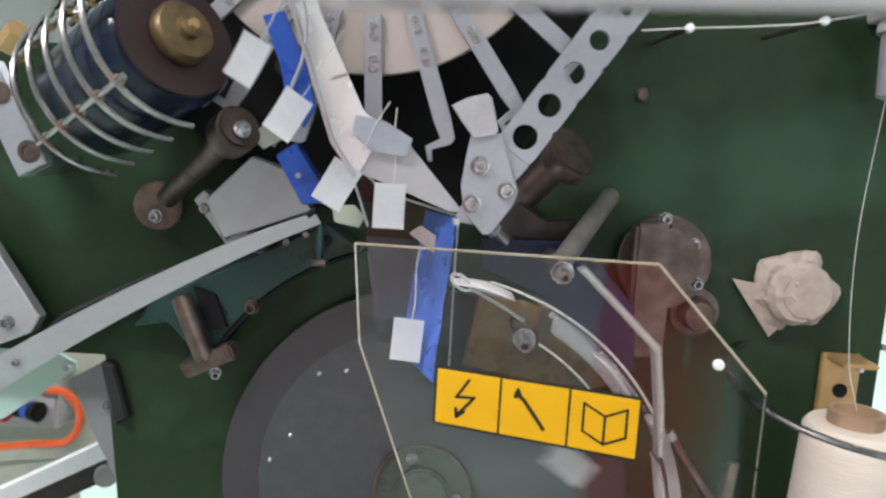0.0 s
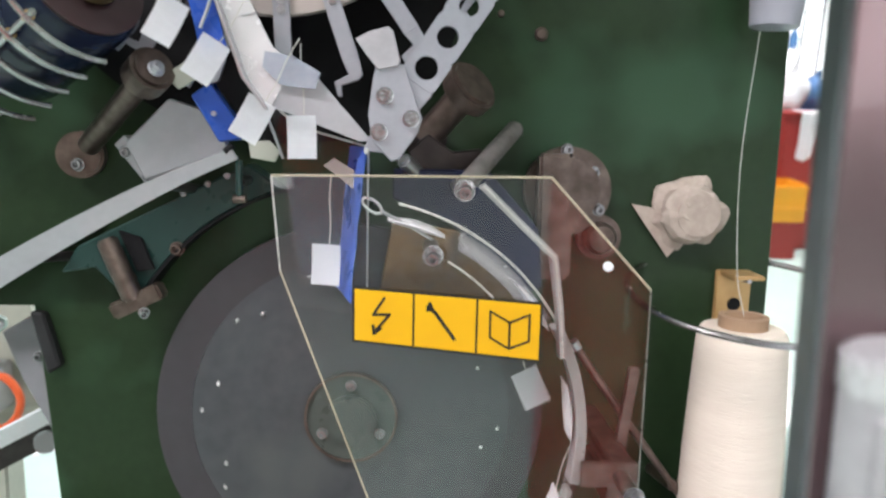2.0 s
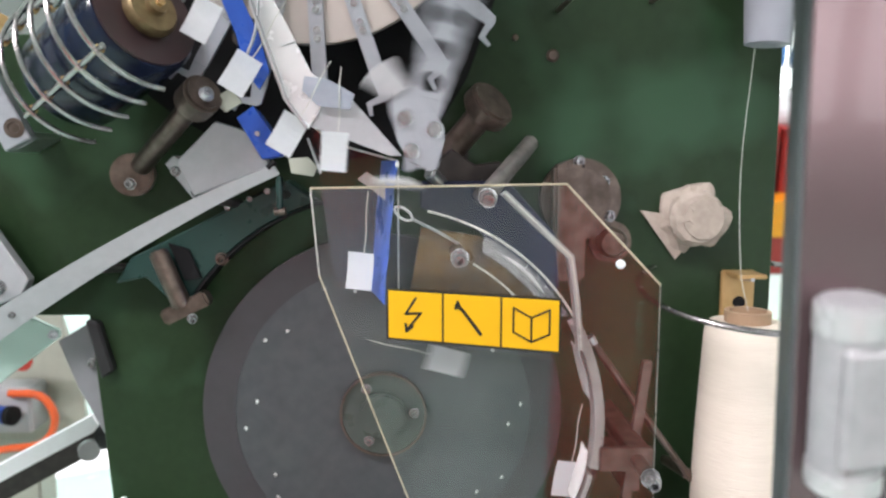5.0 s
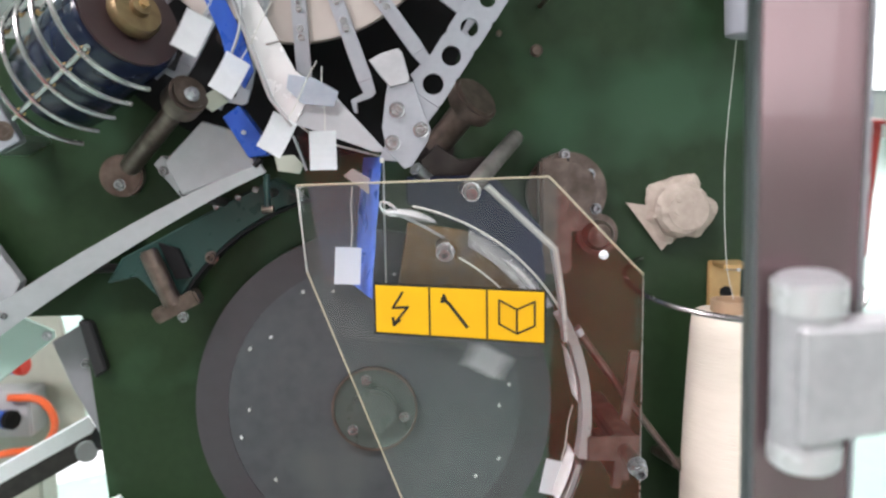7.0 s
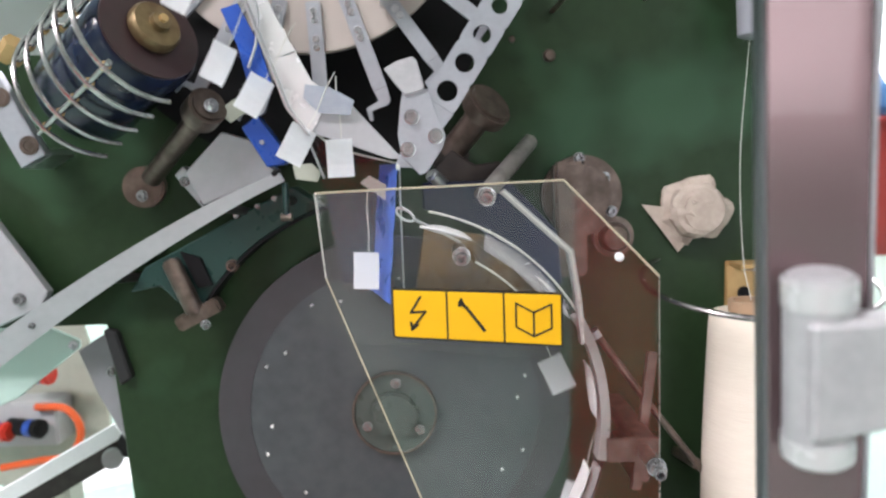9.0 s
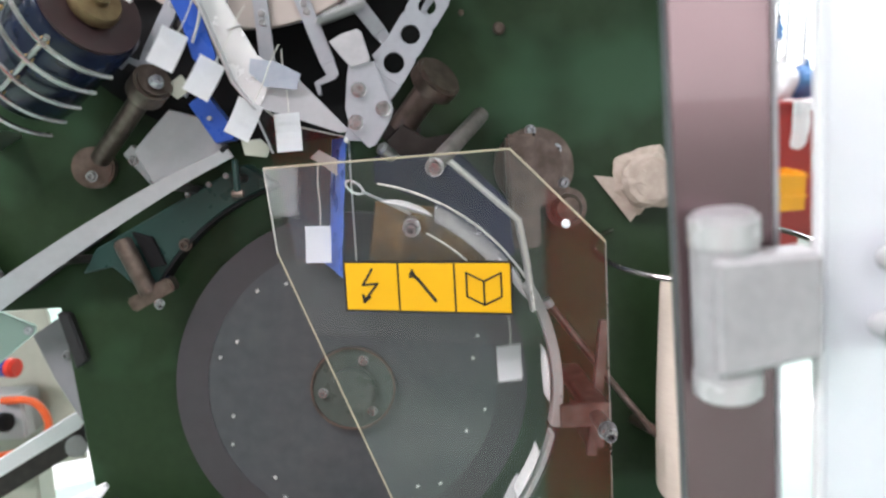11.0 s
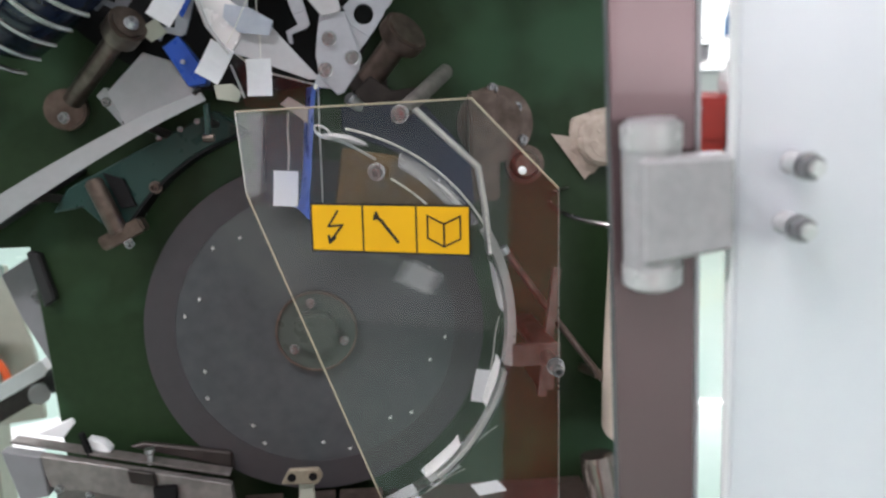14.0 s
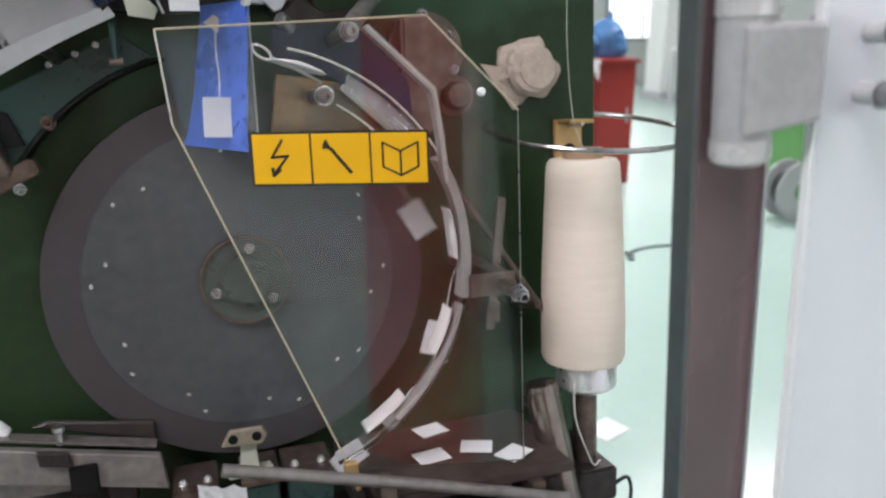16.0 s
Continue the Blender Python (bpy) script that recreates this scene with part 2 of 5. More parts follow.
def part(name, bm, mat, parent=None, label="", smooth=False):
    """Links a bmesh, drawn in world places, as one mesh object under a thing or a part."""
    base = ORIGIN.get(parent, Vector()) if parent else Vector()
    if base.length:
        bmesh.ops.translate(bm, vec=-base, verts=bm.verts)
    bmesh.ops.recalc_face_normals(bm, faces=bm.faces)
    me = bpy.data.meshes.new(name)
    bm.to_mesh(me)
    bm.free()
    me.materials.append(mat)
    if smooth:
        for p in me.polygons:
            p.use_smooth = True
        me.set_sharp_from_angle(angle=radians(38))
    ob = new(name, me)
    if parent:
        ob.parent = parent
        ORIGIN[ob] = base
    else:
        ob.matrix_basis = STAND[0].copy()
    if label:
        ob["label"] = label
    return ob


def thing(name, at, label, category, group="", kind=""):
    ob = new(name)
    ob.empty_display_size = 0.02
    ob.matrix_basis = STAND[0] @ Matrix.Translation(at)
    ORIGIN[ob] = Vector(at)
    return tagged(ob, label, category, group, kind)


def merge(*bms):
    out = bmesh.new()
    for b in bms:
        me = bpy.data.meshes.new("tmp")
        b.to_mesh(me)
        out.from_mesh(me)
        bpy.data.meshes.remove(me)
        b.free()
    return out


def bevelled(bm, width, segments=2, angle=35):
    if width > 0:
        es = [e for e in bm.edges if len(e.link_faces) == 2 and e.calc_face_angle(0) > radians(angle)]
        bmesh.ops.bevel(bm, geom=es, offset=width, segments=segments, affect="EDGES", clamp_overlap=True)
    return bm


def box(x0, x1, y0, y1, z0, z1, bevel=0.0015, m=None):
    bm = bmesh.new()
    bmesh.ops.create_cube(bm, size=1)
    bmesh.ops.scale(bm, vec=(x1 - x0, y1 - y0, z1 - z0), verts=bm.verts)
    bevelled(bm, bevel)
    if m is not None:
        bmesh.ops.transform(bm, matrix=m, verts=bm.verts)
    bmesh.ops.translate(bm, vec=((x0 + x1) / 2, (y0 + y1) / 2, (z0 + z1) / 2), verts=bm.verts)
    return bm


def slab(pts, y0, y1, bevel=0.0008, slope=0.0, x_ref=0.0):
    """An outline in x and z, drawn out from y0 to y1; slope: how much y grows with x."""
    bm = bmesh.new()
    n = len(pts)
    a = [bm.verts.new((x, y0 + slope * (x - x_ref), z)) for x, z in pts]
    b = [bm.verts.new((x, y1 + slope * (x - x_ref), z)) for x, z in pts]
    bm.faces.new(a)
    bm.faces.new(b[::-1])
    for i in range(n):
        bm.faces.new((a[i], b[i], b[(i + 1) % n], a[(i + 1) % n]))
    bmesh.ops.recalc_face_normals(bm, faces=bm.faces)
    return bevelled(bm, bevel, 1)


def rod(p0, p1, r, seg=20, r1=None, bevel=0.0):
    p0, p1 = Vector(p0), Vector(p1)
    bm = bmesh.new()
    d = p1 - p0
    bmesh.ops.create_cone(bm, cap_ends=True, segments=seg, radius1=r, radius2=r if r1 is None else r1, depth=d.length)
    bevelled(bm, bevel, 2, 50)
    m = Matrix.Translation((p0 + p1) / 2) @ d.to_track_quat("Z", "Y").to_matrix().to_4x4()
    bmesh.ops.transform(bm, matrix=m, verts=bm.verts)
    return bm


def tube(points, r, seg=8, closed=False, flat=1.0):
    """A round bar along points."""
    pts = [Vector(p) for p in points]
    bm = bmesh.new()
    rings, n = [], len(pts)
    up = None
    for i, p in enumerate(pts):
        a = pts[(i - 1) % n] if closed or i else pts[0]
        b = pts[(i + 1) % n] if closed or i < n - 1 else pts[-1]
        d = (b - a).normalized()
        if up is None:
            up = d.orthogonal().normalized()
        up = (up - d * up.dot(d)).normalized()
        side = d.cross(up)
        rings.append([bm.verts.new(p + r * (math.cos(6.28319 * k / seg) * up + flat * math.sin(6.28319 * k / seg) * side)) for k in range(seg)])
    for i in range(n if closed else n - 1):
        a, b = rings[i], rings[(i + 1) % n]
        for k in range(seg):
            bm.faces.new((a[k], a[(k + 1) % seg], b[(k + 1) % seg], b[k]))
    if not closed:
        bm.faces.new(rings[0][::-1])
        bm.faces.new(rings[-1])
    return bm


def smooth_path(points, steps=8):
    """A soft curve through points (Catmull-Rom)."""
    p = [Vector(q) for q in points]
    p = [2 * p[0] - p[1]] + p + [2 * p[-1] - p[-2]]
    out = []
    for i in range(1, len(p) - 2):
        for k in range(steps):
            t = k / steps
            a, b, c, d = p[i - 1], p[i], p[i + 1], p[i + 2]
            out.append(0.5 * (2 * b + (c - a) * t + (2 * a - 5 * b + 4 * c - d) * t * t + (3 * b - a - 3 * c + d) * t ** 3))
    return out + [p[-2]]


def arc_xz(cx, cz, r, a0, a1, n=24):
    return [(cx + r * math.cos(radians(a0 + (a1 - a0) * i / n)), cz + r * math.sin(radians(a0 + (a1 - a0) * i / n))) for i in range(n + 1)]


def lathe(profile, at, axis=(0, 0, 1), seg=32):
    """A turned body: profile of (radius, height) along an axis from a place."""
    bm = bmesh.new()
    rings = [[bm.verts.new((r * math.cos(6.28319 * k / seg), r * math.sin(6.28319 * k / seg), h)) for k in range(seg)] for r, h in profile]
    for a, b in zip(rings, rings[1:]):
        for k in range(seg):
            bm.faces.new((a[k], a[(k + 1) % seg], b[(k + 1) % seg], b[k]))
    bm.faces.new(rings[0][::-1])
    bm.faces.new(rings[-1])
    bmesh.ops.transform(bm, matrix=Matrix.Translation(at) @ Vector(axis).to_track_quat("Z", "Y").to_matrix().to_4x4(), verts=bm.verts)
    return bm


def cap_screw(at, r=0.0045, h=0.005, axis=(0, -1, 0)):
    """A socket-head screw with its hexagon hole."""
    bm = lathe([(r * 1.25, 0), (r * 1.25, h * 0.12), (r, h * 0.14), (r, h * 0.8), (r * 0.85, h), (r * 0.56, h), (r * 0.52, h * 0.05)], (0, 0, 0), (0, 0, 1), 12)
    bmesh.ops.transform(bm, matrix=Matrix.Translation(at) @ Vector(axis).to_track_quat("Z", "Y").to_matrix().to_4x4(), verts=bm.verts)
    return bm


def screw(at, parent, r=0.0045, h=0.005, axis=(0, -1, 0), name="screw", mat=None):
    return part(name, cap_screw(at, r, h, axis), mat or BOLT, parent)


def ring_plate(cx, cz, r0, r1, y0, y1, seg=72):
    bm = bmesh.new()
    loops = []
    for r, y in ((r0, y0), (r1, y0), (r1, y1), (r0, y1)):
        loops.append([bm.verts.new((cx + r * math.cos(6.28319 * k / seg), y, cz + r * math.sin(6.28319 * k / seg))) for k in range(seg)])
    for i in range(4):
        a, b = loops[i], loops[(i + 1) % 4]
        for k in range(seg):
            bm.faces.new((a[k], a[(k + 1) % seg], b[(k + 1) % seg], b[k]))
    return bm


def sweep_band(path, half_a, half_b, grow=1.0):
    """A flat bar along path: half_a and half_b are its half width vectors; grow: how much wider it ends."""
    bm = bmesh.new()
    a, b = Vector(half_a), Vector(half_b)
    rings = [[bm.verts.new(Vector(p) + s * a * (1 + (grow - 1) * i / (len(path) - 1)) + t * b) for s, t in ((-1, -1), (1, -1), (1, 1), (-1, 1))] for i, p in enumerate(path)]
    for p, q in zip(rings, rings[1:]):
        for k in range(4):
            bm.faces.new((p[k], p[(k + 1) % 4], q[(k + 1) % 4], q[k]))
    bm.faces.new(rings[0][::-1])
    bm.faces.new(rings[-1])
    return bm


# ---- the hall ----
def hall():
    part_floor = part("floor", box(-7, 12, -7, 14, -0.1, 0, 0), FLOOR)
    tagged(part_floor, "glossy mint green epoxy factory floor", "floor", kind="structure")
    for nm, b in (("wall_north", (-7.2, 12.2, 14, 14.2, -0.1, 4.2)), ("wall_south", (-7.2, 12.2, -7.2, -7, -0.1, 4.2)),
                  ("wall_west", (-7.2, -7, -7, 14, -0.1, 4.2)), ("wall_east", (12, 12.2, -7, 14, -0.1, 4.2))):
        tagged(part(nm, box(*b, 0), WALL), "white painted factory hall wall", "wall", kind="structure")
    tagged(part("ceiling", box(-7.2, 12.2, -7.2, 14.2, 4.2, 4.35, 0), WALL), "white factory hall ceiling", "ceiling", kind="structure")
    # daylight windows in the far wall
    for i in range(5):
        x = 0.5 + i * 2.3
        w = thing("window_%d" % (i + 1), (x, 13.98, 1.2), "tall bright window in the far hall wall", "window", "hall windows", "structure")
        part("window_frame", merge(box(x - 0.95, x - 0.88, 13.93, 13.99, 0.9, 3.2), box(x + 0.88, x + 0.95, 13.93, 13.99, 0.9, 3.2),
                                   box(x - 0.88, x + 0.88, 13.93, 13.99, 3.13, 3.2), box(x - 0.88, x + 0.88, 13.93, 13.99, 0.9, 0.97),
                                   box(x - 0.03, x + 0.03, 13.93, 13.99, 0.97, 3.13)), GREY, w)
        part("pane", box(x - 0.88, x - 0.03, 13.96, 13.985, 0.97, 3.13, 0), DAY, w)
        part("pane", box(x + 0.03, x + 0.88, 13.96, 13.985, 0.97, 3.13, 0), DAY, w)
    # unseen windows in the wall behind, added to brighten column and guard reflections
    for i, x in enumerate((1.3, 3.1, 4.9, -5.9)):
        w = thing("window_%d" % (i + 6), (x, -6.98, 1.5), "unseen bright window, added to be mirrored in the column and guard", "window", "hall windows", "structure")
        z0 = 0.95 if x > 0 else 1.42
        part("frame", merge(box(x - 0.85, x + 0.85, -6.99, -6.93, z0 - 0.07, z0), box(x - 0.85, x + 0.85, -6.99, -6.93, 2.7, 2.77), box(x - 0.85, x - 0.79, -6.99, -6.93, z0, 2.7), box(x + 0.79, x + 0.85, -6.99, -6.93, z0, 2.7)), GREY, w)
        part("pane", box(x - 0.79, x + 0.79, -6.985, -6.96, z0, 2.7, 0), MIRRORED_GLOW if x > 0 else DAY, w)
    for x, y, z, p in LAMPS:
        lamp = thing("ceiling_light", (x, y, 4.2), "white batten light hanging from the hall ceiling", "ceiling light", "hall lights")
        part("housing", box(x - 1.2, x + 1.2, y - 0.18, y + 0.18, 3.44, 3.52, 0.01), GREY, lamp)
        part("diffuser", box(x - 1.18, x + 1.18, y - 0.16, y + 0.16, 3.425, 3.44, 0.002), LIGHT, lamp)
        part("hanger", rod((x - 0.9, y, 3.52), (x - 0.9, y, 4.2), 0.006, 8), GREY, lamp)
        part("hanger", rod((x + 0.9, y, 3.52), (x + 0.9, y, 4.2), 0.006, 8), GREY, lamp)


hall()


def far_things():
    # unseen locker-shaped red block, added only for the guard's red reflection
    rb = thing("red_mirror_block", (-0.24, -2.3, 0), "unseen tall red block, added for the red reflection in the guard", "locker")
    part("body", box(-0.42, -0.06, -2.60, -2.12, 0.06, 1.84, 0.006), BRIGHT_RED, rb)
    part("top", box(-0.44, -0.04, -2.62, -2.09, 1.84, 1.87, 0.006), BRIGHT_RED, rb)
    part("plinth", box(-0.38, -0.10, -2.57, -2.16, 0, 0.06, 0), BLACK, rb)
    d = part("door", box(-0.405, -0.075, -2.12, -2.105, 0.09, 1.81, 0.004), BRIGHT_RED, rb)
    part("handle", rod((-0.12, -2.09, 0.9), (-0.12, -2.09, 1.05), 0.007, 10), STEEL, d)
    # red cabinet with bags and bottles
    c = thing("red_cabinet", (3.1, 4.8, 0), "red brown painted workshop cabinet on the floor", "cabinet")
    part("body", box(2.72, 3.42, 4.5, 5.1, 0.0, 0.97, 0.008), RED, c)
    part("top", box(2.70, 3.44, 4.47, 5.12, 0.97, 1.0, 0.006), RED, c)
    for i in range(2):
        x0 = 2.745 + i * 0.33
        d = part("door", box(x0, x0 + 0.315, 4.487, 4.5, 0.08, 0.92, 0.004), RED, c)
        part("handle", rod((x0 + 0.27, 4.475, 0.5), (x0 + 0.27, 4.475, 0.62), 0.007, 10), STEEL, d)
    rk = thing("shelf_rack", (2.85, 5.3, 0), "white shelf rack with a few things behind the cabinets", "shelf")
    for x in (2.42, 3.26):
        for y in (5.16, 5.44):
            part("post", box(x - 0.015, x + 0.015, y - 0.015, y + 0.015, 0, 1.9, 0.002), GREY, rk)
    for z in (0.6, 1.22, 1.41, 1.72):
        part("shelf", box(2.44, 3.24, 5.15, 5.45, z, z + 0.025, 0.003), WALL, rk)
    gb = thing("grey_box", (2.65, 5.3, 1.245), "dark grey storage box on a white shelf", "box")
    part("box", box(2.47, 2.80, 5.17, 5.42, 1.2455, 1.36, 0.006), MID_GREY, gb)
    part("lid", box(2.46, 2.81, 5.16, 5.43, 1.3602, 1.375, 0.004), RUBBER, gb)
    rc = thing("red_can", (2.66, 5.26, 1.435), "small red can on a white shelf", "can")
    part("can", lathe([(0.045, 0), (0.047, 0.004), (0.047, 0.16), (0.040, 0.17)], (2.66, 5.26, 1.4355), seg=24), BRIGHT_RED, rc, smooth=True)
    part("lid", rod((2.66, 5.26, 1.6056), (2.66, 5.26, 1.62), 0.041, 24), GREY, rc)
    for x, h in ((2.54, 0.20), (2.98, 0.22), (3.10, 0.18)):
        sb = thing("bottle", (x, 5.26, 1.435), "dark blue bottle on a white shelf", "bottle", "bottles on the shelf")
        part("glass", lathe([(0.03, 0), (0.034, 0.01), (0.034, h * 0.6), (0.013, h * 0.8), (0.013, h)], (x, 5.26, 1.4355), seg=20), FAR_BLUE, sb, smooth=True)
        part("stopper", rod((x, 5.26, 1.4356 + h), (x, 5.26, 1.455 + h), 0.016, 12), BLACK, sb)
    lc = thing("low_cabinet", (2.42, 4.8, 0), "red brown low cabinet beside the taller one", "cabinet")
    part("body", box(2.12, 2.69, 4.55, 5.1, 0.0, 0.99, 0.008), RED, lc)
    for z0, z1 in ((0.06, 0.34), (0.36, 0.66), (0.68, 0.96)):
        dr = part("drawer", box(2.14, 2.67, 4.538, 4.55, z0, z1, 0.004), RED, lc)
        part("handle", rod((2.33, 4.525, z1 - 0.05), (2.48, 4.525, z1 - 0.05), 0.007, 10), STEEL, dr)
    yc = thing("yellow_crate", (2.48, 4.35, 0), "orange yellow plastic crate on a dark box", "crate")
    for b in ((2.16, 2.82, 4.20, 4.22, 0.27, 0.53), (2.16, 2.82, 4.48, 4.50, 0.27, 0.53), (2.16, 2.18, 4.22, 4.48, 0.27, 0.53), (2.80, 2.82, 4.22, 4.48, 0.27, 0.53)):
        part("side", box(*b, 0.004), AMBER_PLASTIC, yc)
    part("bottom", box(2.18, 2.80, 4.22, 4.48, 0.27, 0.285, 0), AMBER_PLASTIC, yc)
    for z in (0.36, 0.50):
        part("rib", box(2.15, 2.83, 4.188, 4.2, z, z + 0.018, 0.002), AMBER_PLASTIC, yc)
    part("dark_box", box(2.18, 2.80, 4.22, 4.48, 0.0, 0.27, 0.006), RED, yc, "dark maroon box below the crate")
    for x, sc, mt in ((2.88, 0.7, GREY), (3.08, 0.62, FAR_BLUE), (3.31, 0.78, FAR_BLUE)):
        b = thing("plastic_bag", (x, 4.8, 1.0), "filled plastic bag on the red cabinet", "bag", "bags on the cabinet")
        bm = bmesh.new()
        bmesh.ops.create_icosphere(bm, subdivisions=3, radius=0.2 * sc)
        for v in bm.verts:
            v.co *= 1 + 0.35 * noise.noise(v.co * 7 + Vector((x * 5, 0, 0)))
            v.co.z = max(v.co.z * 1.15, -0.15 * sc)
        bmesh.ops.translate(bm, vec=(x, 4.8, 1.0 + 0.15 * sc), verts=bm.verts)
        part("sack", bm, mt, b)
        part("tie", rod((x, 4.8, 1.0 + 0.30 * sc), (x + 0.03, 4.8, 1.0 + 0.46 * sc), 0.06 * sc, 8, 0.025 * sc), mt, b)
    cl = thing("white_cloth", (3.0, 4.48, 0.9), "crumpled white cloth hung over the red cabinet", "cloth")
    bm = bmesh.new()
    grid = []
    for j in range(13):
        row = []
        for i in range(15):
            u, v = i / 14, j / 12
            fold = 0.03 * math.sin(u * 17 + 3 * v) * v + 0.02 * noise.noise(Vector((u * 5, v * 5, 0)))
            if v < 0.25:
                p = (2.82 + 0.24 * u, 4.62 - 0.16 * v / 0.25, 1.004 + 0.004 * math.sin(u * 9))
            else:
                w = (v - 0.25) / 0.75
                p = (2.82 + 0.24 * u + 0.04 * w * math.sin(u * 6), 4.455 - abs(fold), 1.0 - (0.20 + 0.14 * math.sin(u * 5 + 1)) * w)
            row.append(bm.verts.new(p))
        grid.append(row)
    for j in range(12):
        for i in range(14):
            bm.faces.new((grid[j][i], grid[j][i + 1], grid[j + 1][i + 1], grid[j + 1][i]))
    bmesh.ops.solidify(bm, geom=bm.faces[:], thickness=0.003)
    part("cloth", bm, PAPER, cl, smooth=True)
    for x, h in ((7.9, 0.26), (8.1, 0.3)):
        b = thing("bottle", (x, 9.2, 0.9), "dark blue bottle on a white bench", "bottle", "bottles on the bench")
        part("glass", lathe([(0.04, 0), (0.045, 0.02), (0.045, h * 0.6), (0.016, h * 0.8), (0.016, h)], (x, 9.2, 0.9)), FAR_BLUE, b, smooth=True)
        part("stopper", rod((x, 9.2, 0.9 + h), (x, 9.2, 0.92 + h), 0.019, 12), BLACK, b)
    t = thing("white_bench", (8.4, 9.4, 0), "white workbench behind the machine", "bench")
    part("benchtop", box(7.5, 9.6, 8.9, 9.8, 0.85, 0.9, 0.006), WALL, t)
    for x in (7.55, 9.55):
        for y in (8.95, 9.75):
            part("leg", box(x - 0.03, x + 0.03, y - 0.03, y + 0.03, 0, 0.85, 0.004), GREY, t)
    # column of the hall, cable reel, green case
    c = thing("pillar", (8.0, 10.6, 0), "white hall pillar standing on the floor", "pillar", kind="structure")
    part("shaft", box(7.75, 8.25, 10.35, 10.85, 0.12, 4.2, 0.02), WALL, c)
    part("plinth", box(7.72, 8.28, 10.32, 10.88, 0, 0.12, 0.01), GREY, c)
    r = thing("cable_reel", (3.8, 3.1, 0), "light grey cable reel with a dark hub", "reel")
    for y in (3.05, 3.19):
        part("flange", rod((3.8, y - 0.008, 0.2), (3.8, y + 0.008, 0.2), 0.2, 40, bevel=0.004), GREY, r)
    part("drum", rod((3.8, 3.06, 0.2), (3.8, 3.18, 0.2), 0.12, 28), RUBBER, r)
    part("hub", rod((3.8, 3.025, 0.2), (3.8, 3.042, 0.2), 0.05, 20), FAR_GREEN, r)
    g = thing("green_case", (4.7, 3.9, 0), "green painted machine case on the floor", "machine")
    part("case", box(4.50, 5.2, 3.6, 4.2, 0.04, 0.62, 0.02), FAR_GREEN, g)
    part("lid", box(4.48, 5.22, 3.58, 4.22, 0.62, 0.65, 0.008), FAR_GREEN, g)
    for i in range(4):
        part("foot", rod((4.60 + 0.5 * (i % 2), 3.7 + 0.4 * (i // 2), 0), (4.60 + 0.5 * (i % 2), 3.7 + 0.4 * (i // 2), 0.04), 0.04, 10), RUBBER, g)
    for i, (x, y, sc) in enumerate(((2.9, 2.25, 0.7), (2.45, 1.85, 0.8), (2.1, 2.75, 0.35))):
        pts = [(x + sc * (0.5 * math.cos(a * 0.45) + 0.16 * a), y + 0.25 * sc * math.sin(a * 0.62 + i), 0.006) for a in range(14)]
        tagged(part("floor_cable", tube(smooth_path(pts, 5), 0.006, 6), RUBBER, smooth=True), "dark electric cable lying in loops on the floor", "cable", "floor cables")
    tagged(part("floor_paper", box(1.14, 1.26, 1.08, 1.18, 0.001, 0.003, 0.0005, pose(0, 0, 0, 0, 0, 20)), PAPER), "white paper scrap lying on the floor", "paper", "papers on the floor")


far_things()

# ---- the machine's panel and base ----
STAND[0] = LEANING
HUBC = Vector((0.0402, -0.0240, 1.1205))
STARC = Vector((-0.015, -0.070, 1.587))


def panel():
    p = thing("machine_panel", (0.1, 0.0, 0.93), "dark green painted steel machine panel, stained and scuffed, with painted-in reflection patches", "panel", kind="structure")
    out = [(-0.215, 0.88), (0.415, 0.88), (0.415, 2.05), (-0.10, 2.05), (-0.16, 1.60), (-0.20, 1.468), (-0.62, 1.468), (-0.62, 1.21), (-0.238, 1.21), (-0.23, 1.10)]
    part("plate", slab(out, 0.0, 0.018, 0.001), GREEN, p)
    part("edge_flange", box(0.403, 0.415, 0.018, 0.05, 0.93, 2.05, 0.001), GREEN, p)
    b = part("bolt", lathe([(0.006, 0), (0.006, 0.002), (0.004, 0.004)], (0.198, 0, 1.452), (0, -1, 0), 12), WORN, p, "rusty countersunk screw")
    part("bolt", lathe([(0.003, 0), (0.003, 0.002), (0.002, 0.003)], (0.163, 0, 1.468), (0, -1, 0), 10), WORN, p)
    STAND[0] = UPRIGHT
    base = thing("machine_base", (0.05, 0.2, 0), "dark machine base cabinet below the panel", "machine base")
    part("cabinet", box(-0.235, 0.32, -0.03, 0.45, 0.06, 0.85, 0.004), DARK_STEEL, base)
    # unseen forward block, added to keep floor bounce off the lower panel
    part("bounce_blocker", box(-0.235, 0.32, -0.42, -0.031, 0.06, 0.76, 0.004), DARK_STEEL, base)
    part("plinth", box(-0.2, 0.29, -0.38, 0.42, 0.0, 0.06, 0.002), RUBBER, base)
    STAND[0] = LEANING
    sh = thing("tag_shelf", (0.22, -0.07, 0.93), "dark brown steel shelf below the disc", "shelf")
    part("plate", box(0.125, 0.315, -0.135, -0.001, 0.928, 0.938, 0.001), BROWN_PLATE, sh)
    part("front_bar", tube([(0.003, -0.150, 0.999), (0.15, -0.150, 0.9575), (0.302, -0.150, 0.911)], 0.0052, 14), RAIL, sh, "worn brown steel front bar", smooth=True)
    part("bar_lug", box(0.128, 0.142, -0.146, -0.120, 0.936, 0.956, 0.001), WORN, sh)
    part("bar_lug", box(0.268, 0.282, -0.146, -0.120, 0.912, 0.930, 0.001), WORN, sh)
    for x in (0.147, 0.292):
        part("bracket", box(x - 0.007, x + 0.007, -0.14, -0.001, 0.88, 0.928, 0.001), DARK_STEEL, sh)


panel()


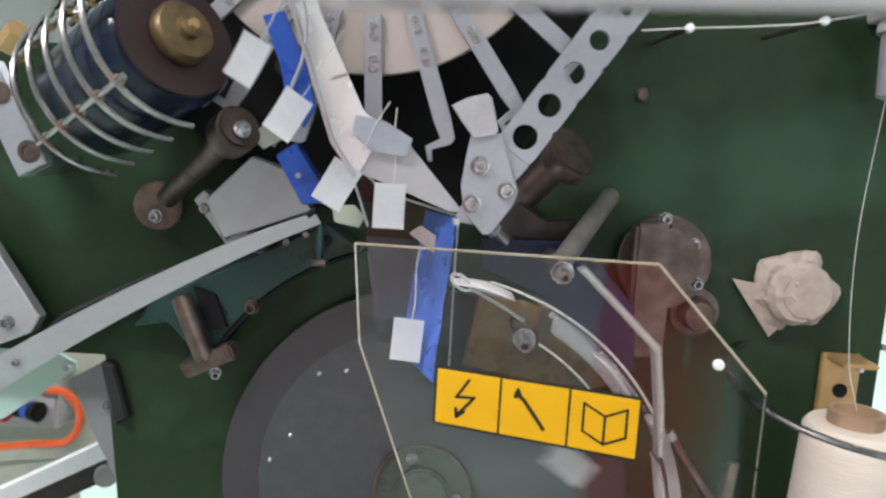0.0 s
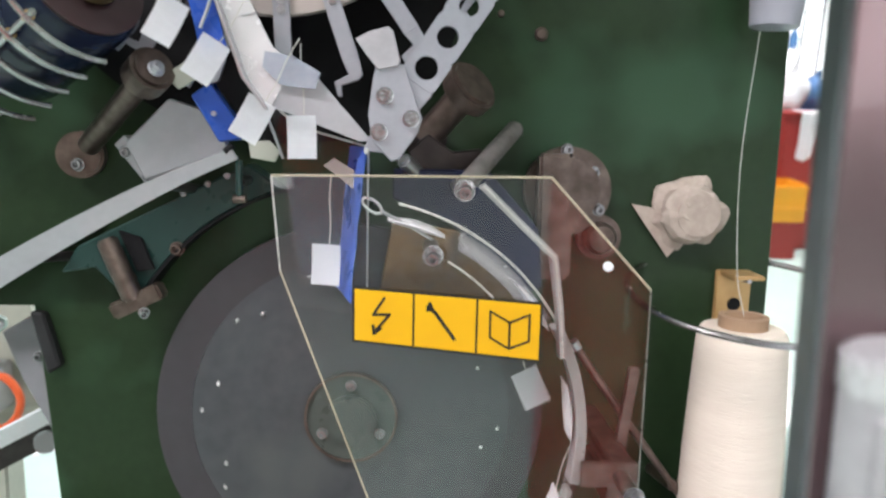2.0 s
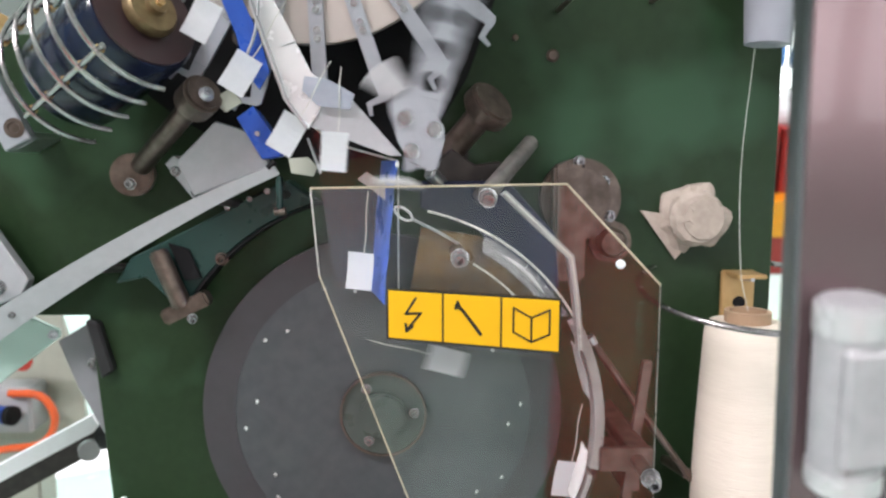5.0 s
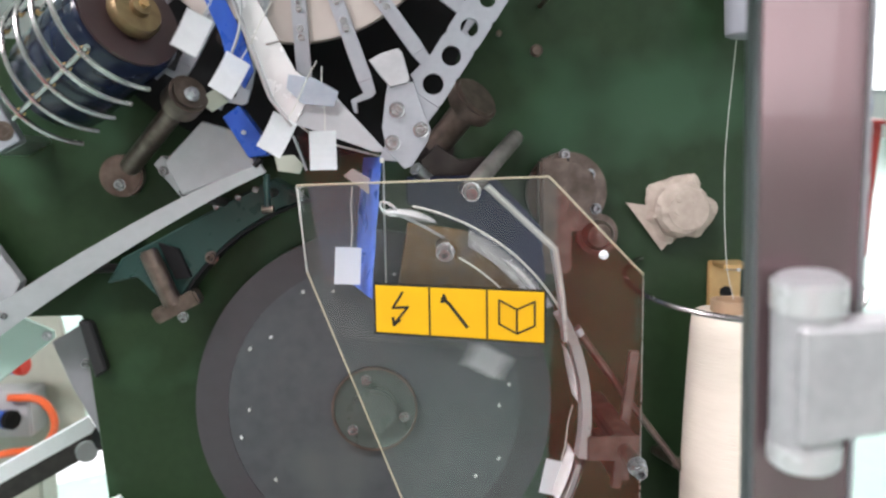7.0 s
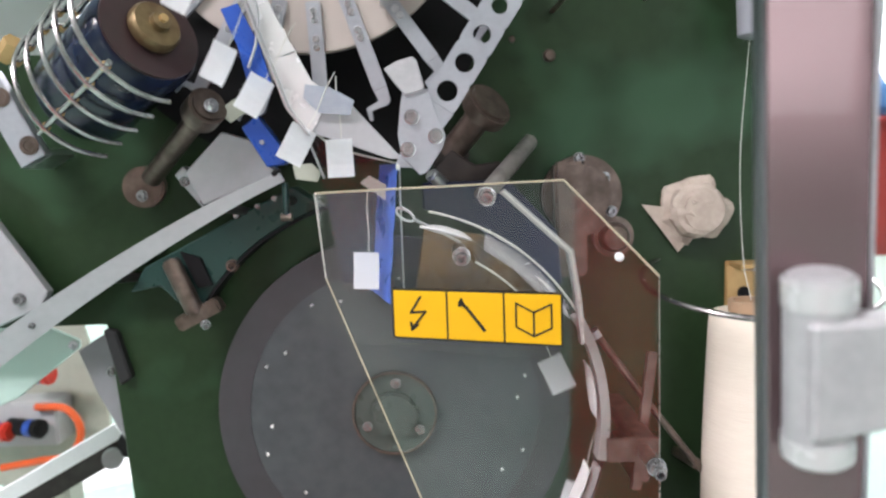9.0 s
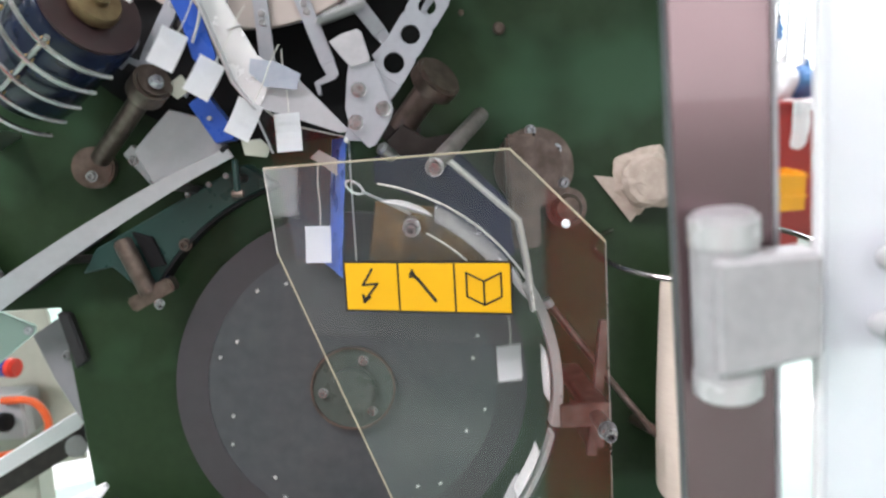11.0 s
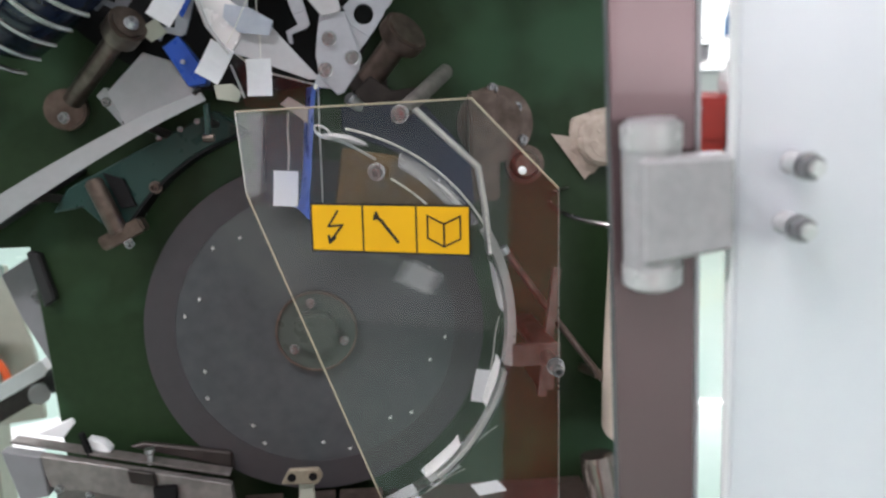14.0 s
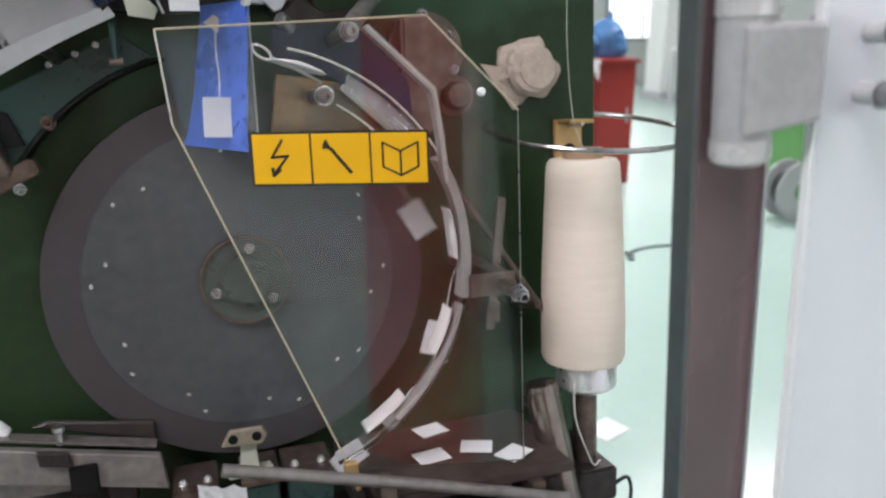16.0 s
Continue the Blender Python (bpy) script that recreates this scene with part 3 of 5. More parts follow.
def backing():
    b = thing("black_backing_plate", (STARC.x, -0.004, STARC.z), "matt black round backing plate behind the gripper wheel", "plate")
    part("plate", slab(arc_xz(STARC.x, STARC.z, 0.232, -150, -64, 30) + [(0.118, 1.43), (0.150, 1.52), (0.165, 1.62), (-0.13, 1.75), (-0.16, 1.62)], -0.012, -0.001, 0), BLACK, b)
    part("spindle_sleeve", rod((STARC.x, -0.012, STARC.z), (STARC.x, -0.060, STARC.z), 0.03, 28), DARK_STEEL, b)


backing()


# ---- rotating disc ----
def disc():
    d = thing("rotary_disc", HUBC, "large dark grey green lacquered disc with small studs", "disc")
    c = HUBC
    part("plate", rod((c.x, c.y + 0.008, c.z), (c.x, c.y, c.z), 0.1385, 96), DISC, d)
    part("rim", ring_plate(c.x, c.z, 0.138, 0.168, c.y - 0.0006, c.y + 0.010, 96), RIM, d, "dark brown lacquered outer rim")
    part("hub_plate", rod((c.x, c.y, c.z), (c.x, c.y - 0.006, c.z), 0.040, 48, bevel=0.001), HUB, d)
    part("hub_ring", ring_plate(c.x, c.z, 0.0385, 0.0405, c.y - 0.008, c.y - 0.003, 48), WORN, d)
    part("hub_boss", rod((c.x, c.y - 0.006, c.z), (c.x, c.y - 0.014, c.z), 0.022, 32, bevel=0.002), HUB, d)
    for k in range(3):
        a = radians(-20 - 120 * k)
        screw((c.x + 0.029 * math.cos(a), c.y - 0.006, c.z + 0.029 * math.sin(a)), d, 0.0040, 0.004, mat=BOLT)
    stud = None
    for k in range(10):
        for r, off in ((0.118, -4), (0.129, 5 + 3 * (k % 2))):
            a = radians(36 * k + off)
            at = Vector((r * math.cos(a), -0.0015, r * math.sin(a)))
            if stud is None:
                stud = part("stud", lathe([(0.0015, 0), (0.0015, 0.0008), (0.0008, 0.0013)], c, (0, -1, 0), 10), BRIGHT, d)
                stud.location = at
            else:
                s = new("stud", stud.data)
                s.parent, s.location = d, at
    part("shaft", rod((c.x, c.y + 0.008, c.z), (c.x, -0.001, c.z), 0.02, 24), DARK_STEEL, d)
    return d


ROTARY = disc()


# ---- acrylic guard with its sticker ----
GX, GY, GS = 0.047, -0.113, -0.25


def gy(x):
    return GY + GS * (x - GX)


def guard():
    g = thing("acrylic_guard", (0.12, gy(0.12), 1.0), "clear acrylic guard plate with sawn edges, their shine put in as colour", "guard")
    pts = [(-0.014, 1.333), (0.184, 1.338), (0.252, 1.264), (0.252, 0.965), (0.107, 0.968), (-0.008, 1.262)]
    p = part("pane", slab(pts, GY, GY + 0.003, 0.0, GS, GX), GUARD, g)
    p.visible_shadow = False
    # each edge coloured bright, pale or faint by how it catches light
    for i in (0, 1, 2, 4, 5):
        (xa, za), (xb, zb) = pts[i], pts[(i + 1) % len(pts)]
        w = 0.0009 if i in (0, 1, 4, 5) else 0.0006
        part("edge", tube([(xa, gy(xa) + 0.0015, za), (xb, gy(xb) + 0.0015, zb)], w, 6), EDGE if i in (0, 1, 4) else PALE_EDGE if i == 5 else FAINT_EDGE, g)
    # hardware that holds it
    for x, z, long in ((0.126, 1.327, 0.11), (0.105, 1.280, 0.09), (0.249, 1.115, 0.13)):
        y = gy(x)
        st = part("standoff", rod((x, y + 0.004, z), (x, y + long, z), 0.006, 16), WORN, g)
        part("washer", rod((x, y - 0.0016, z), (x, y, z), 0.0076, 28, bevel=0.0004), BOLT, g, smooth=True)
        b = part("nut", rod((x, y - 0.0075, z), (x, y - 0.0016, z), 0.0066, 6, bevel=0.0005), BOLT, g)
        part("stud_end", cap_screw((x, y - 0.0075, z), 0.0050, 0.008, (-0.12, -1, -0.1)), BOLT, b, smooth=True)
    part("white_stop", lathe([(0.0035, 0), (0.0035, 0.002), (0.002, 0.004)], (0.223, gy(0.223), 1.279), (0, -1, 0), 12), PAPER, g, "small white plastic plug")
    # sticker, leaning slightly
    s = thing("warning_sticker", (0.115, gy(0.115) - 0.001, 1.23), "yellow warning sticker with bolt, spanner and book signs", "sticker")
    x0, x1, zt0, zt1, zb0, zb1 = 0.047, 0.1815, 1.2545, 1.2515, 1.2125, 1.208

    def at(u, v):
        x = x0 + (x1 - x0) * u
        return x, (zb0 + (zb1 - zb0) * u) + ((zt0 - zb0) + ((zt1 - zb1) - (zt0 - zb0)) * u) * v

    def patch(poly, y, name, mat):
        return part(name, slab([at(u, v) for u, v in poly], GY - y - 0.0004, GY - y, 0.0, GS, GX), mat, s)

    patch([(0, 0), (1, 0), (1, 1), (0, 1)], 0.0006, "backing", INK)
    for k in range(3):
        a, b = k / 3 + (0.013 if k == 0 else 0.006), (k + 1) / 3 - (0.013 if k == 2 else 0.006)
        patch([(a, 0.045), (b, 0.045), (b, 0.955), (a, 0.955)], 0.0012, "field", YELLOW)

    def stroke(pts, name, w=0.0013, closed=False):
        bms = []
        pp = pts + [pts[0]] if closed else pts
        for (ua, va), (ub, vb) in zip(pp, pp[1:]):
            xa, za = at(ua, va)
            xb, zb = at(ub, vb)
            d = Vector((xb - xa, zb - za)).normalized()
            nx, nz = -d.y * w / 2, d.x * w / 2
            e = d * w * 0.4
            bms.append(slab([(xa - e.x + nx, za - e.y + nz), (xa - e.x - nx, za - e.y - nz), (xb + e.x - nx, zb + e.y - nz), (xb + e.x + nx, zb + e.y + nz)], GY - 0.0022, GY - 0.0018, 0, GS, GX))
        part(name, merge(*bms), INK, s)

    stroke([(0.175, 0.84), (0.115, 0.53), (0.205, 0.56), (0.125, 0.24)], "lightning_sign", 0.0018)
    stroke([(0.115, 0.33), (0.12, 0.2), (0.155, 0.3)], "lightning_tip", 0.0022)
    stroke([(0.41, 0.76), (0.45, 0.66), (0.55, 0.25)], "spanner_shaft", 0.0026)
    stroke([(0.418, 0.82), (0.432, 0.72), (0.405, 0.70)], "spanner_jaw", 0.0022)
    book = [(0.735, 0.78), (0.835, 0.62), (0.935, 0.78), (0.935, 0.34), (0.835, 0.18), (0.735, 0.34)]
    for p, q in zip(book, book[1:] + book[:1]):
        stroke([p, q], "book_line", 0.0014)
    stroke([(0.835, 0.62), (0.835, 0.18)], "book_spine", 0.0014)


guard()


# ---- curved guide at the disc's edge ----
GCX, GCZ, GR = 0.043, 1.142, 0.176


def guide():
    g = thing("curved_guide", (0.21, -0.12, 1.14), "curved clear plastic guide rail round the disc", "guide rail")
    outer = arc_xz(GCX, GCZ, GR + 0.004, 64, -72, 48)
    inner = arc_xz(GCX, GCZ, GR, -72, 64, 48)
    part("rail", slab(outer + inner, -0.122, -0.100, 0), ACRYLIC, g).visible_shadow = False
    part("front_edge", tube([(x, -0.1225, z) for x, z in arc_xz(GCX, GCZ, GR + 0.002, 78, 28, 30)], 0.0010, 6), PALE_EDGE, g, smooth=True)
    part("white_lining", slab(arc_xz(GCX, GCZ, GR + 0.0045, 29, -12, 24) + arc_xz(GCX, GCZ, GR - 0.0035, -12, 29, 24), -0.124, -0.108, 0.0006), SMOKED, g, "scratched clear plastic lining")
    part("lower_lining", slab(arc_xz(GCX, GCZ, GR + 0.0015, -14, -52, 24) + arc_xz(GCX, GCZ, GR - 0.0025, -52, -14, 24), -0.123, -0.110, 0.0006), SMOKED, g)
    part("frosted_cover", slab(arc_xz(GCX, GCZ, GR - 0.001, 62, 31, 20) + arc_xz(GCX - 0.002, GCZ - 0.002, GR - 0.011, 33, 60, 16), -0.117, -0.1155, 0.0003), FROSTED, g, "scuffed translucent cover strip").visible_shadow = False
    part("inner_edge", tube([(x, -0.112, z) for x, z in arc_xz(GCX - 0.004, GCZ - 0.004, GR - 0.020, 60, 30, 20)], 0.0009, 6), PALE_EDGE, g, smooth=True)
    part("holder", box(0.219, 0.262, -0.131, -0.126, 1.106, 1.126, 0.001), WORN, g, "brown steel holder arm")
    part("holder_leg", box(0.244, 0.262, -0.126, -0.001, 1.109, 1.123, 0.001), WORN, g)
    # needle-like inner finger with an eyelet
    f = thing("wire_finger", (0.06, -0.112, 1.31), "bent steel wire finger with an eyelet", "wire")
    eye = [(0.061 + 0.007 * math.cos(a * 0.5236) * 1.0, -0.118, 1.314 + 0.0045 * math.sin(a * 0.5236) - 0.0035 * math.cos(a * 0.5236)) for a in range(12)]
    part("eyelet", tube(eye, 0.0011, 6, True), BRIGHT, f, smooth=True)
    part("wire", tube([(0.068, -0.118, 1.310), (0.088, -0.118, 1.300), (0.105, -0.118, 1.290)], 0.0013, 6), STEEL, f, smooth=True)
    # clear bent strip beside it
    c = thing("clear_deflector", (0.19, -0.135, 1.28), "bent clear acrylic deflector strip", "deflector")
    path = [(0.138, -0.132, 1.331), (0.190, -0.134, 1.282), (0.196, -0.132, 1.245), (0.200, -0.130, 1.208)]
    part("strip", sweep_band(path, (0.0021, 0, 0.0014), (0, 0.006, 0)), SMOKED, c)
    part("front_edge", tube([(x, y - 0.0065, z) for x, y, z in path], 0.0008, 6), PALE_EDGE, c)
    # plates behind
    a = thing("bronze_plate", (0.12, -0.06, 1.27), "dull bronze brown steel plate behind the guard", "plate")
    part("plate", slab([(0.066, 1.245), (0.075, 1.300), (0.125, 1.292), (0.182, 1.240), (0.150, 1.226)], -0.078, -0.072, 0.001), AMBER, a)
    part("post", rod((0.10, -0.072, 1.262), (0.10, -0.001, 1.262), 0.008, 14), DARK_STEEL, a)
    part("lip", sweep_band([(0.128, -0.080, 1.288), (0.176, -0.080, 1.244)], (0.0015, 0, 0.002), (0, 0.003, 0)), OLIVE, a)
    n = thing("navy_plate", (0.14, -0.05, 1.30), "dark navy lacquered plate behind the guard", "plate")
    part("plate", slab([(0.075, 1.338), (0.150, 1.338), (0.192, 1.292), (0.196, 1.245), (0.176, 1.238), (0.125, 1.295), (0.075, 1.315)], -0.064, -0.058, 0.001), NAVY, n)
    part("post", rod((0.165, -0.058, 1.290), (0.165, -0.001, 1.290), 0.008, 14), DARK_STEEL, n)
    part("post", rod((0.10, -0.058, 1.325), (0.10, -0.001, 1.325), 0.008, 14), DARK_STEEL, n)


guide()


# ---- flange, levers and spindle right of the wheel ----
def right_hardware():
    f = thing("bearing_flange", (0.225, -0.01, 1.318), "round brown steel bearing flange with slots", "flange")
    part("flange", rod((0.225, -0.001, 1.320), (0.225, -0.014, 1.320), 0.038, 48, bevel=0.002), WORN, f, smooth=True)
    part("cheek", box(0.196, 0.226, -0.032, -0.014, 1.245, 1.352, 0.003), WORN, f, "brown steel bar across the flange")
    part("boss", rod((0.224, -0.014, 1.322), (0.224, -0.028, 1.322), 0.026, 36, bevel=0.002), WORN, f, smooth=True)
    for x, z in ((0.222, 1.355), (0.246, 1.336), (0.252, 1.304)):
        screw((x, -0.014, z), f, 0.0045, 0.006)
    part("slot", box(0.2215, 0.2235, -0.0292, -0.0275, 1.330, 1.352, 0), BLACK, f)
    part("slot", box(0.244, 0.246, -0.0152, -0.0138, 1.312, 1.330, 0), BLACK, f)
    k = thing("round_dial", (0.258, -0.01, 1.276), "small round brown steel dial on the panel", "dial")
    part("base", rod((0.256, -0.001, 1.279), (0.256, -0.006, 1.279), 0.020, 32, bevel=0.001), WORN, k, smooth=True)
    part("head", lathe([(0.014, 0), (0.014, 0.010), (0.011, 0.015), (0.004, 0.0165)], (0.255, -0.006, 1.279), (0, -1, 0), 28), WORN, k, smooth=True)
    s = thing("spindle", (0.135, -0.03, 1.405), "worn brown steel spindle with a round head", "spindle")
    part("shaft", rod((0.100, -0.035, 1.362), (0.131, -0.053, 1.399), 0.012, 24), WORN, s, smooth=True)
    part("head", rod((0.128, -0.050, 1.396), (0.138, -0.060, 1.406), 0.022, 36, bevel=0.003), WORN, s, smooth=True)
    part("foot", rod((0.100, -0.001, 1.362), (0.100, -0.036, 1.362), 0.018, 28, bevel=0.002), DARK_STEEL, s, smooth=True)
    screw((0.138, -0.062, 1.392), s, 0.0035, 0.004)
    l = thing("lower_bracket", (0.12, -0.03, 1.34), "dark brown steel bracket below the spindle", "bracket")
    part("plate", slab([(0.086, 1.352), (0.102, 1.366), (0.122, 1.352), (0.145, 1.355), (0.148, 1.318), (0.096, 1.318)], -0.052, -0.040, 0.0015), DARK_STEEL, l)
    part("mount", box(0.11, 0.14, -0.040, -0.001, 1.325, 1.345, 0.001), DARK_STEEL, l)
    part("clevis", rod((0.082, -0.070, 1.346), (0.098, -0.052, 1.330), 0.006, 16, bevel=0.002), STEEL, l, smooth=True)
    part("clamp_arm", rod((0.127, -0.108, 1.328), (0.176, -0.020, 1.372), 0.0075, 20, bevel=0.002), RAIL, l, "dull worn steel clamp arm", smooth=True)
    r = thing("slanted_rod", (0.27, -0.06, 1.14), "thin slanted steel rod beside the disc", "rod")
    part("bar", tube([(0.220, -0.085, 1.204), (0.268, -0.078, 1.137), (0.322, -0.060, 1.066)], 0.0032, 10), WORN, r, smooth=True)
    part("tip", rod((0.2185, -0.0855, 1.2065), (0.2225, -0.0845, 1.2005), 0.0042, 12), STEEL, r)
    part("foot", rod((0.318, -0.062, 1.072), (0.318, -0.001, 1.060), 0.005, 12), WORN, r)
    p = thing("lower_post", (0.262, -0.08, 1.12), "brown steel flat bar behind the guard", "bar")
    part("bar", box(0.258, 0.267, -0.085, -0.079, 1.06, 1.185, 0.001, pose(0, 0, 0, 0, 7, 0)), WORN, p)
    part("foot", box(0.253, 0.268, -0.080, -0.001, 1.065, 1.085, 0.001), WORN, p)
    w = thing("paper_wrapped_knob", (0.33, -0.01, 1.30), "round knob wrapped in crumpled beige paper", "knob")
    bm = bmesh.new()
    seg = 44
    rings = []
    for j, (r, h) in enumerate(((0.040, 0.001), (0.039, 0.006), (0.031, 0.010), (0.026, 0.020), (0.022, 0.025), (0.010, 0.0265))):
        ring = []
        for i in range(seg):
            a = 6.28319 * i / seg
            rr = r
            if j < 3:
                rr *= 0.82 + 0.34 * noise.noise(Vector((math.cos(a) * 1.6, math.sin(a) * 1.6, 4.2)))
                if 3.4 < a < 4.6:
                    rr *= 1.22
            rr *= 1 + 0.06 * noise.noise(Vector((math.cos(a) * 4, math.sin(a) * 4, j)))
            ring.append(bm.verts.new((0.333 + rr * math.cos(a), -h - 0.003 * max(0, noise.noise(Vector((a * 2, j, 1)))), 1.302 + rr * math.sin(a))))
        rings.append(ring)
    for a, b in zip(rings, rings[1:]):
        for i in range(seg):
            bm.faces.new((a[i], a[(i + 1) % seg], b[(i + 1) % seg], b[i]))
    bm.faces.new(rings[-1])
    bm.faces.new(rings[0][::-1])
    part("wrapping", bm, CERAMIC, w, smooth=False)
    part("corner_flap", slab([(0.283, 1.309), (0.303, 1.306), (0.327, 1.272), (0.318, 1.262)], -0.007, -0.005, 0), CERAMIC, w)
    part("core", rod((0.336, -0.020, 1.302), (0.336, -0.0272, 1.302), 0.0205, 32, bevel=0.002), CERAMIC, w, smooth=True)


right_hardware()


# ---- thread cone and its holder ----
CX, CY = 0.362, -0.070


def yarn():
    b = thing("cone_bracket", (0.38, -0.01, 1.22), "tan brass angle bracket on the panel", "bracket")
    part("leaf", box(0.365, 0.397, -0.006, -0.001, 1.175, 1.251, 0.001), BRASS, b)
    part("arm", box(0.367, 0.395, -0.036, -0.006, 1.247, 1.251, 0.001), BRASS, b)
    part("hole", rod((0.382, -0.0062, 1.220), (0.382, -0.0075, 1.220), 0.006, 20), BLACK, b)
    r = thing("wire_ring", (0.366, CY, 1.243), "round bright steel thread ring above the cone", "ring")
    part("hoop", tube([(0.366 + 0.098 * math.cos(a * 6.28319 / 64), CY + 0.096 * math.sin(a * 6.28319 / 64), 1.242 + 0.0160 * math.sin(a * 6.28319 / 64)) for a in range(64)], 0.0027, 8, True), WIRE, r, smooth=True)
    part("stem", tube([(0.381, 0.004, 1.243), (0.381, -0.03, 1.2465), (0.381, -0.036, 1.2465)], 0.002, 8), STEEL, r)
    c = thing("thread_cone", (CX, CY, 1.01), "cream cotton thread cone on a brown paper core", "thread cone")
    part("winding", lathe([(0.030, 0.0), (0.0395, 0.002), (0.0420, 0.008), (0.0418, 0.05), (0.0405, 0.10), (0.0382, 0.15), (0.0362, 0.190), (0.0352, 0.200), (0.032, 0.2045), (0.022, 0.205)], (CX, CY, 1.010), seg=48), COTTON, c, smooth=True)
    part("core", ring_tube(CX, CY, 0.0155, 0.0195, 1.20, 1.225), CARD, c, "brown cardboard core")
    h = thing("cone_holder", (CX, CY, 0.93), "light metal cup holding the thread cone", "holder")
    part("cup", lathe([(0.026, 0), (0.0305, 0.004), (0.0305, 0.024), (0.028, 0.028), (0.024, 0.0285)], (CX + 0.004, CY, 0.981), seg=36), BRIGHT, h, smooth=True)
    part("post", rod((CX + 0.002, CY, 0.90), (CX + 0.002, CY, 0.981), 0.0125, 20), WORN, h, smooth=True)
    part("clamp", box(CX - 0.022, CX + 0.024, CY - 0.03, -0.001, 0.865, 0.902, 0.003), DARK_STEEL, h)
    part("lower_post", rod((CX + 0.002, CY, 0.0), (CX + 0.002, CY, 0.866), 0.014, 20), DARK_STEEL, h, smooth=True)
    part("hook", tube(smooth_path([(CX + 0.024, CY - 0.02, 0.876), (CX + 0.040, CY - 0.02, 0.882), (CX + 0.046, CY - 0.02, 0.868), (CX + 0.043, CY - 0.02, 0.84)], 6), 0.002, 6), RUBBER, h)
    t = thing("loose_thread", (0.385, -0.03, 1.24), "thin white thread led from the cone", "thread")
    part("upper_thread", tube(smooth_path([(0.389, -0.02, 1.60), (0.380, -0.018, 1.457), (0.371, -0.022, 1.35), (0.367, -0.04, 1.26), (0.362, CY, 1.225)], 8), 0.0004, 5), THREAD, t)
    part("lower_thread", tube(smooth_path([(CX - 0.024, CY - 0.025, 1.00), (CX - 0.022, CY - 0.025, 0.96), (CX - 0.010, CY - 0.025, 0.925), (CX + 0.002, CY - 0.02, 0.903), (CX + 0.010, CY - 0.018, 0.906)], 8), 0.0009, 5), THREAD, t)
    p = thing("round_tube_leg", (0.34, -0.06, 0.9), "polished steel tube standing beside the base", "tube")
    part("tube", rod((0.312, -0.076, 0.990), (0.332, -0.092, 0.862), 0.0172, 32), POLISHED, p, smooth=True)
    part("cap", lathe([(0.0172, 0), (0.0160, 0.005), (0.007, 0.007)], (0.312, -0.076, 0.990), (-0.15, 0.12, 0.98), 24), POLISHED, p, smooth=True)
    part("end_ring", lathe([(0.0185, 0), (0.0185, 0.006), (0.0150, 0.0062)], (0.3335, -0.0932, 0.850), (-0.15, 0.12, 0.98), 28), STEEL, p, smooth=True)
    part("stay", rod((0.331, -0.07, 0.95), (0.331, -0.001, 0.945), 0.006, 12), DARK_STEEL, p)


def ring_tube(x, y, r0, r1, z0, z1, seg=32):
    bm = bmesh.new()
    loops = [[bm.verts.new((x + r * math.cos(6.28319 * k / seg), y + r * math.sin(6.28319 * k / seg), z)) for k in range(seg)] for r, z in ((r0, z0), (r1, z0), (r1, z1), (r0, z1))]
    for i in range(4):
        a, b = loops[i], loops[(i + 1) % 4]
        for k in range(seg):
            bm.faces.new((a[k], a[(k + 1) % seg], b[(k + 1) % seg], b[k]))
    return bm


yarn()


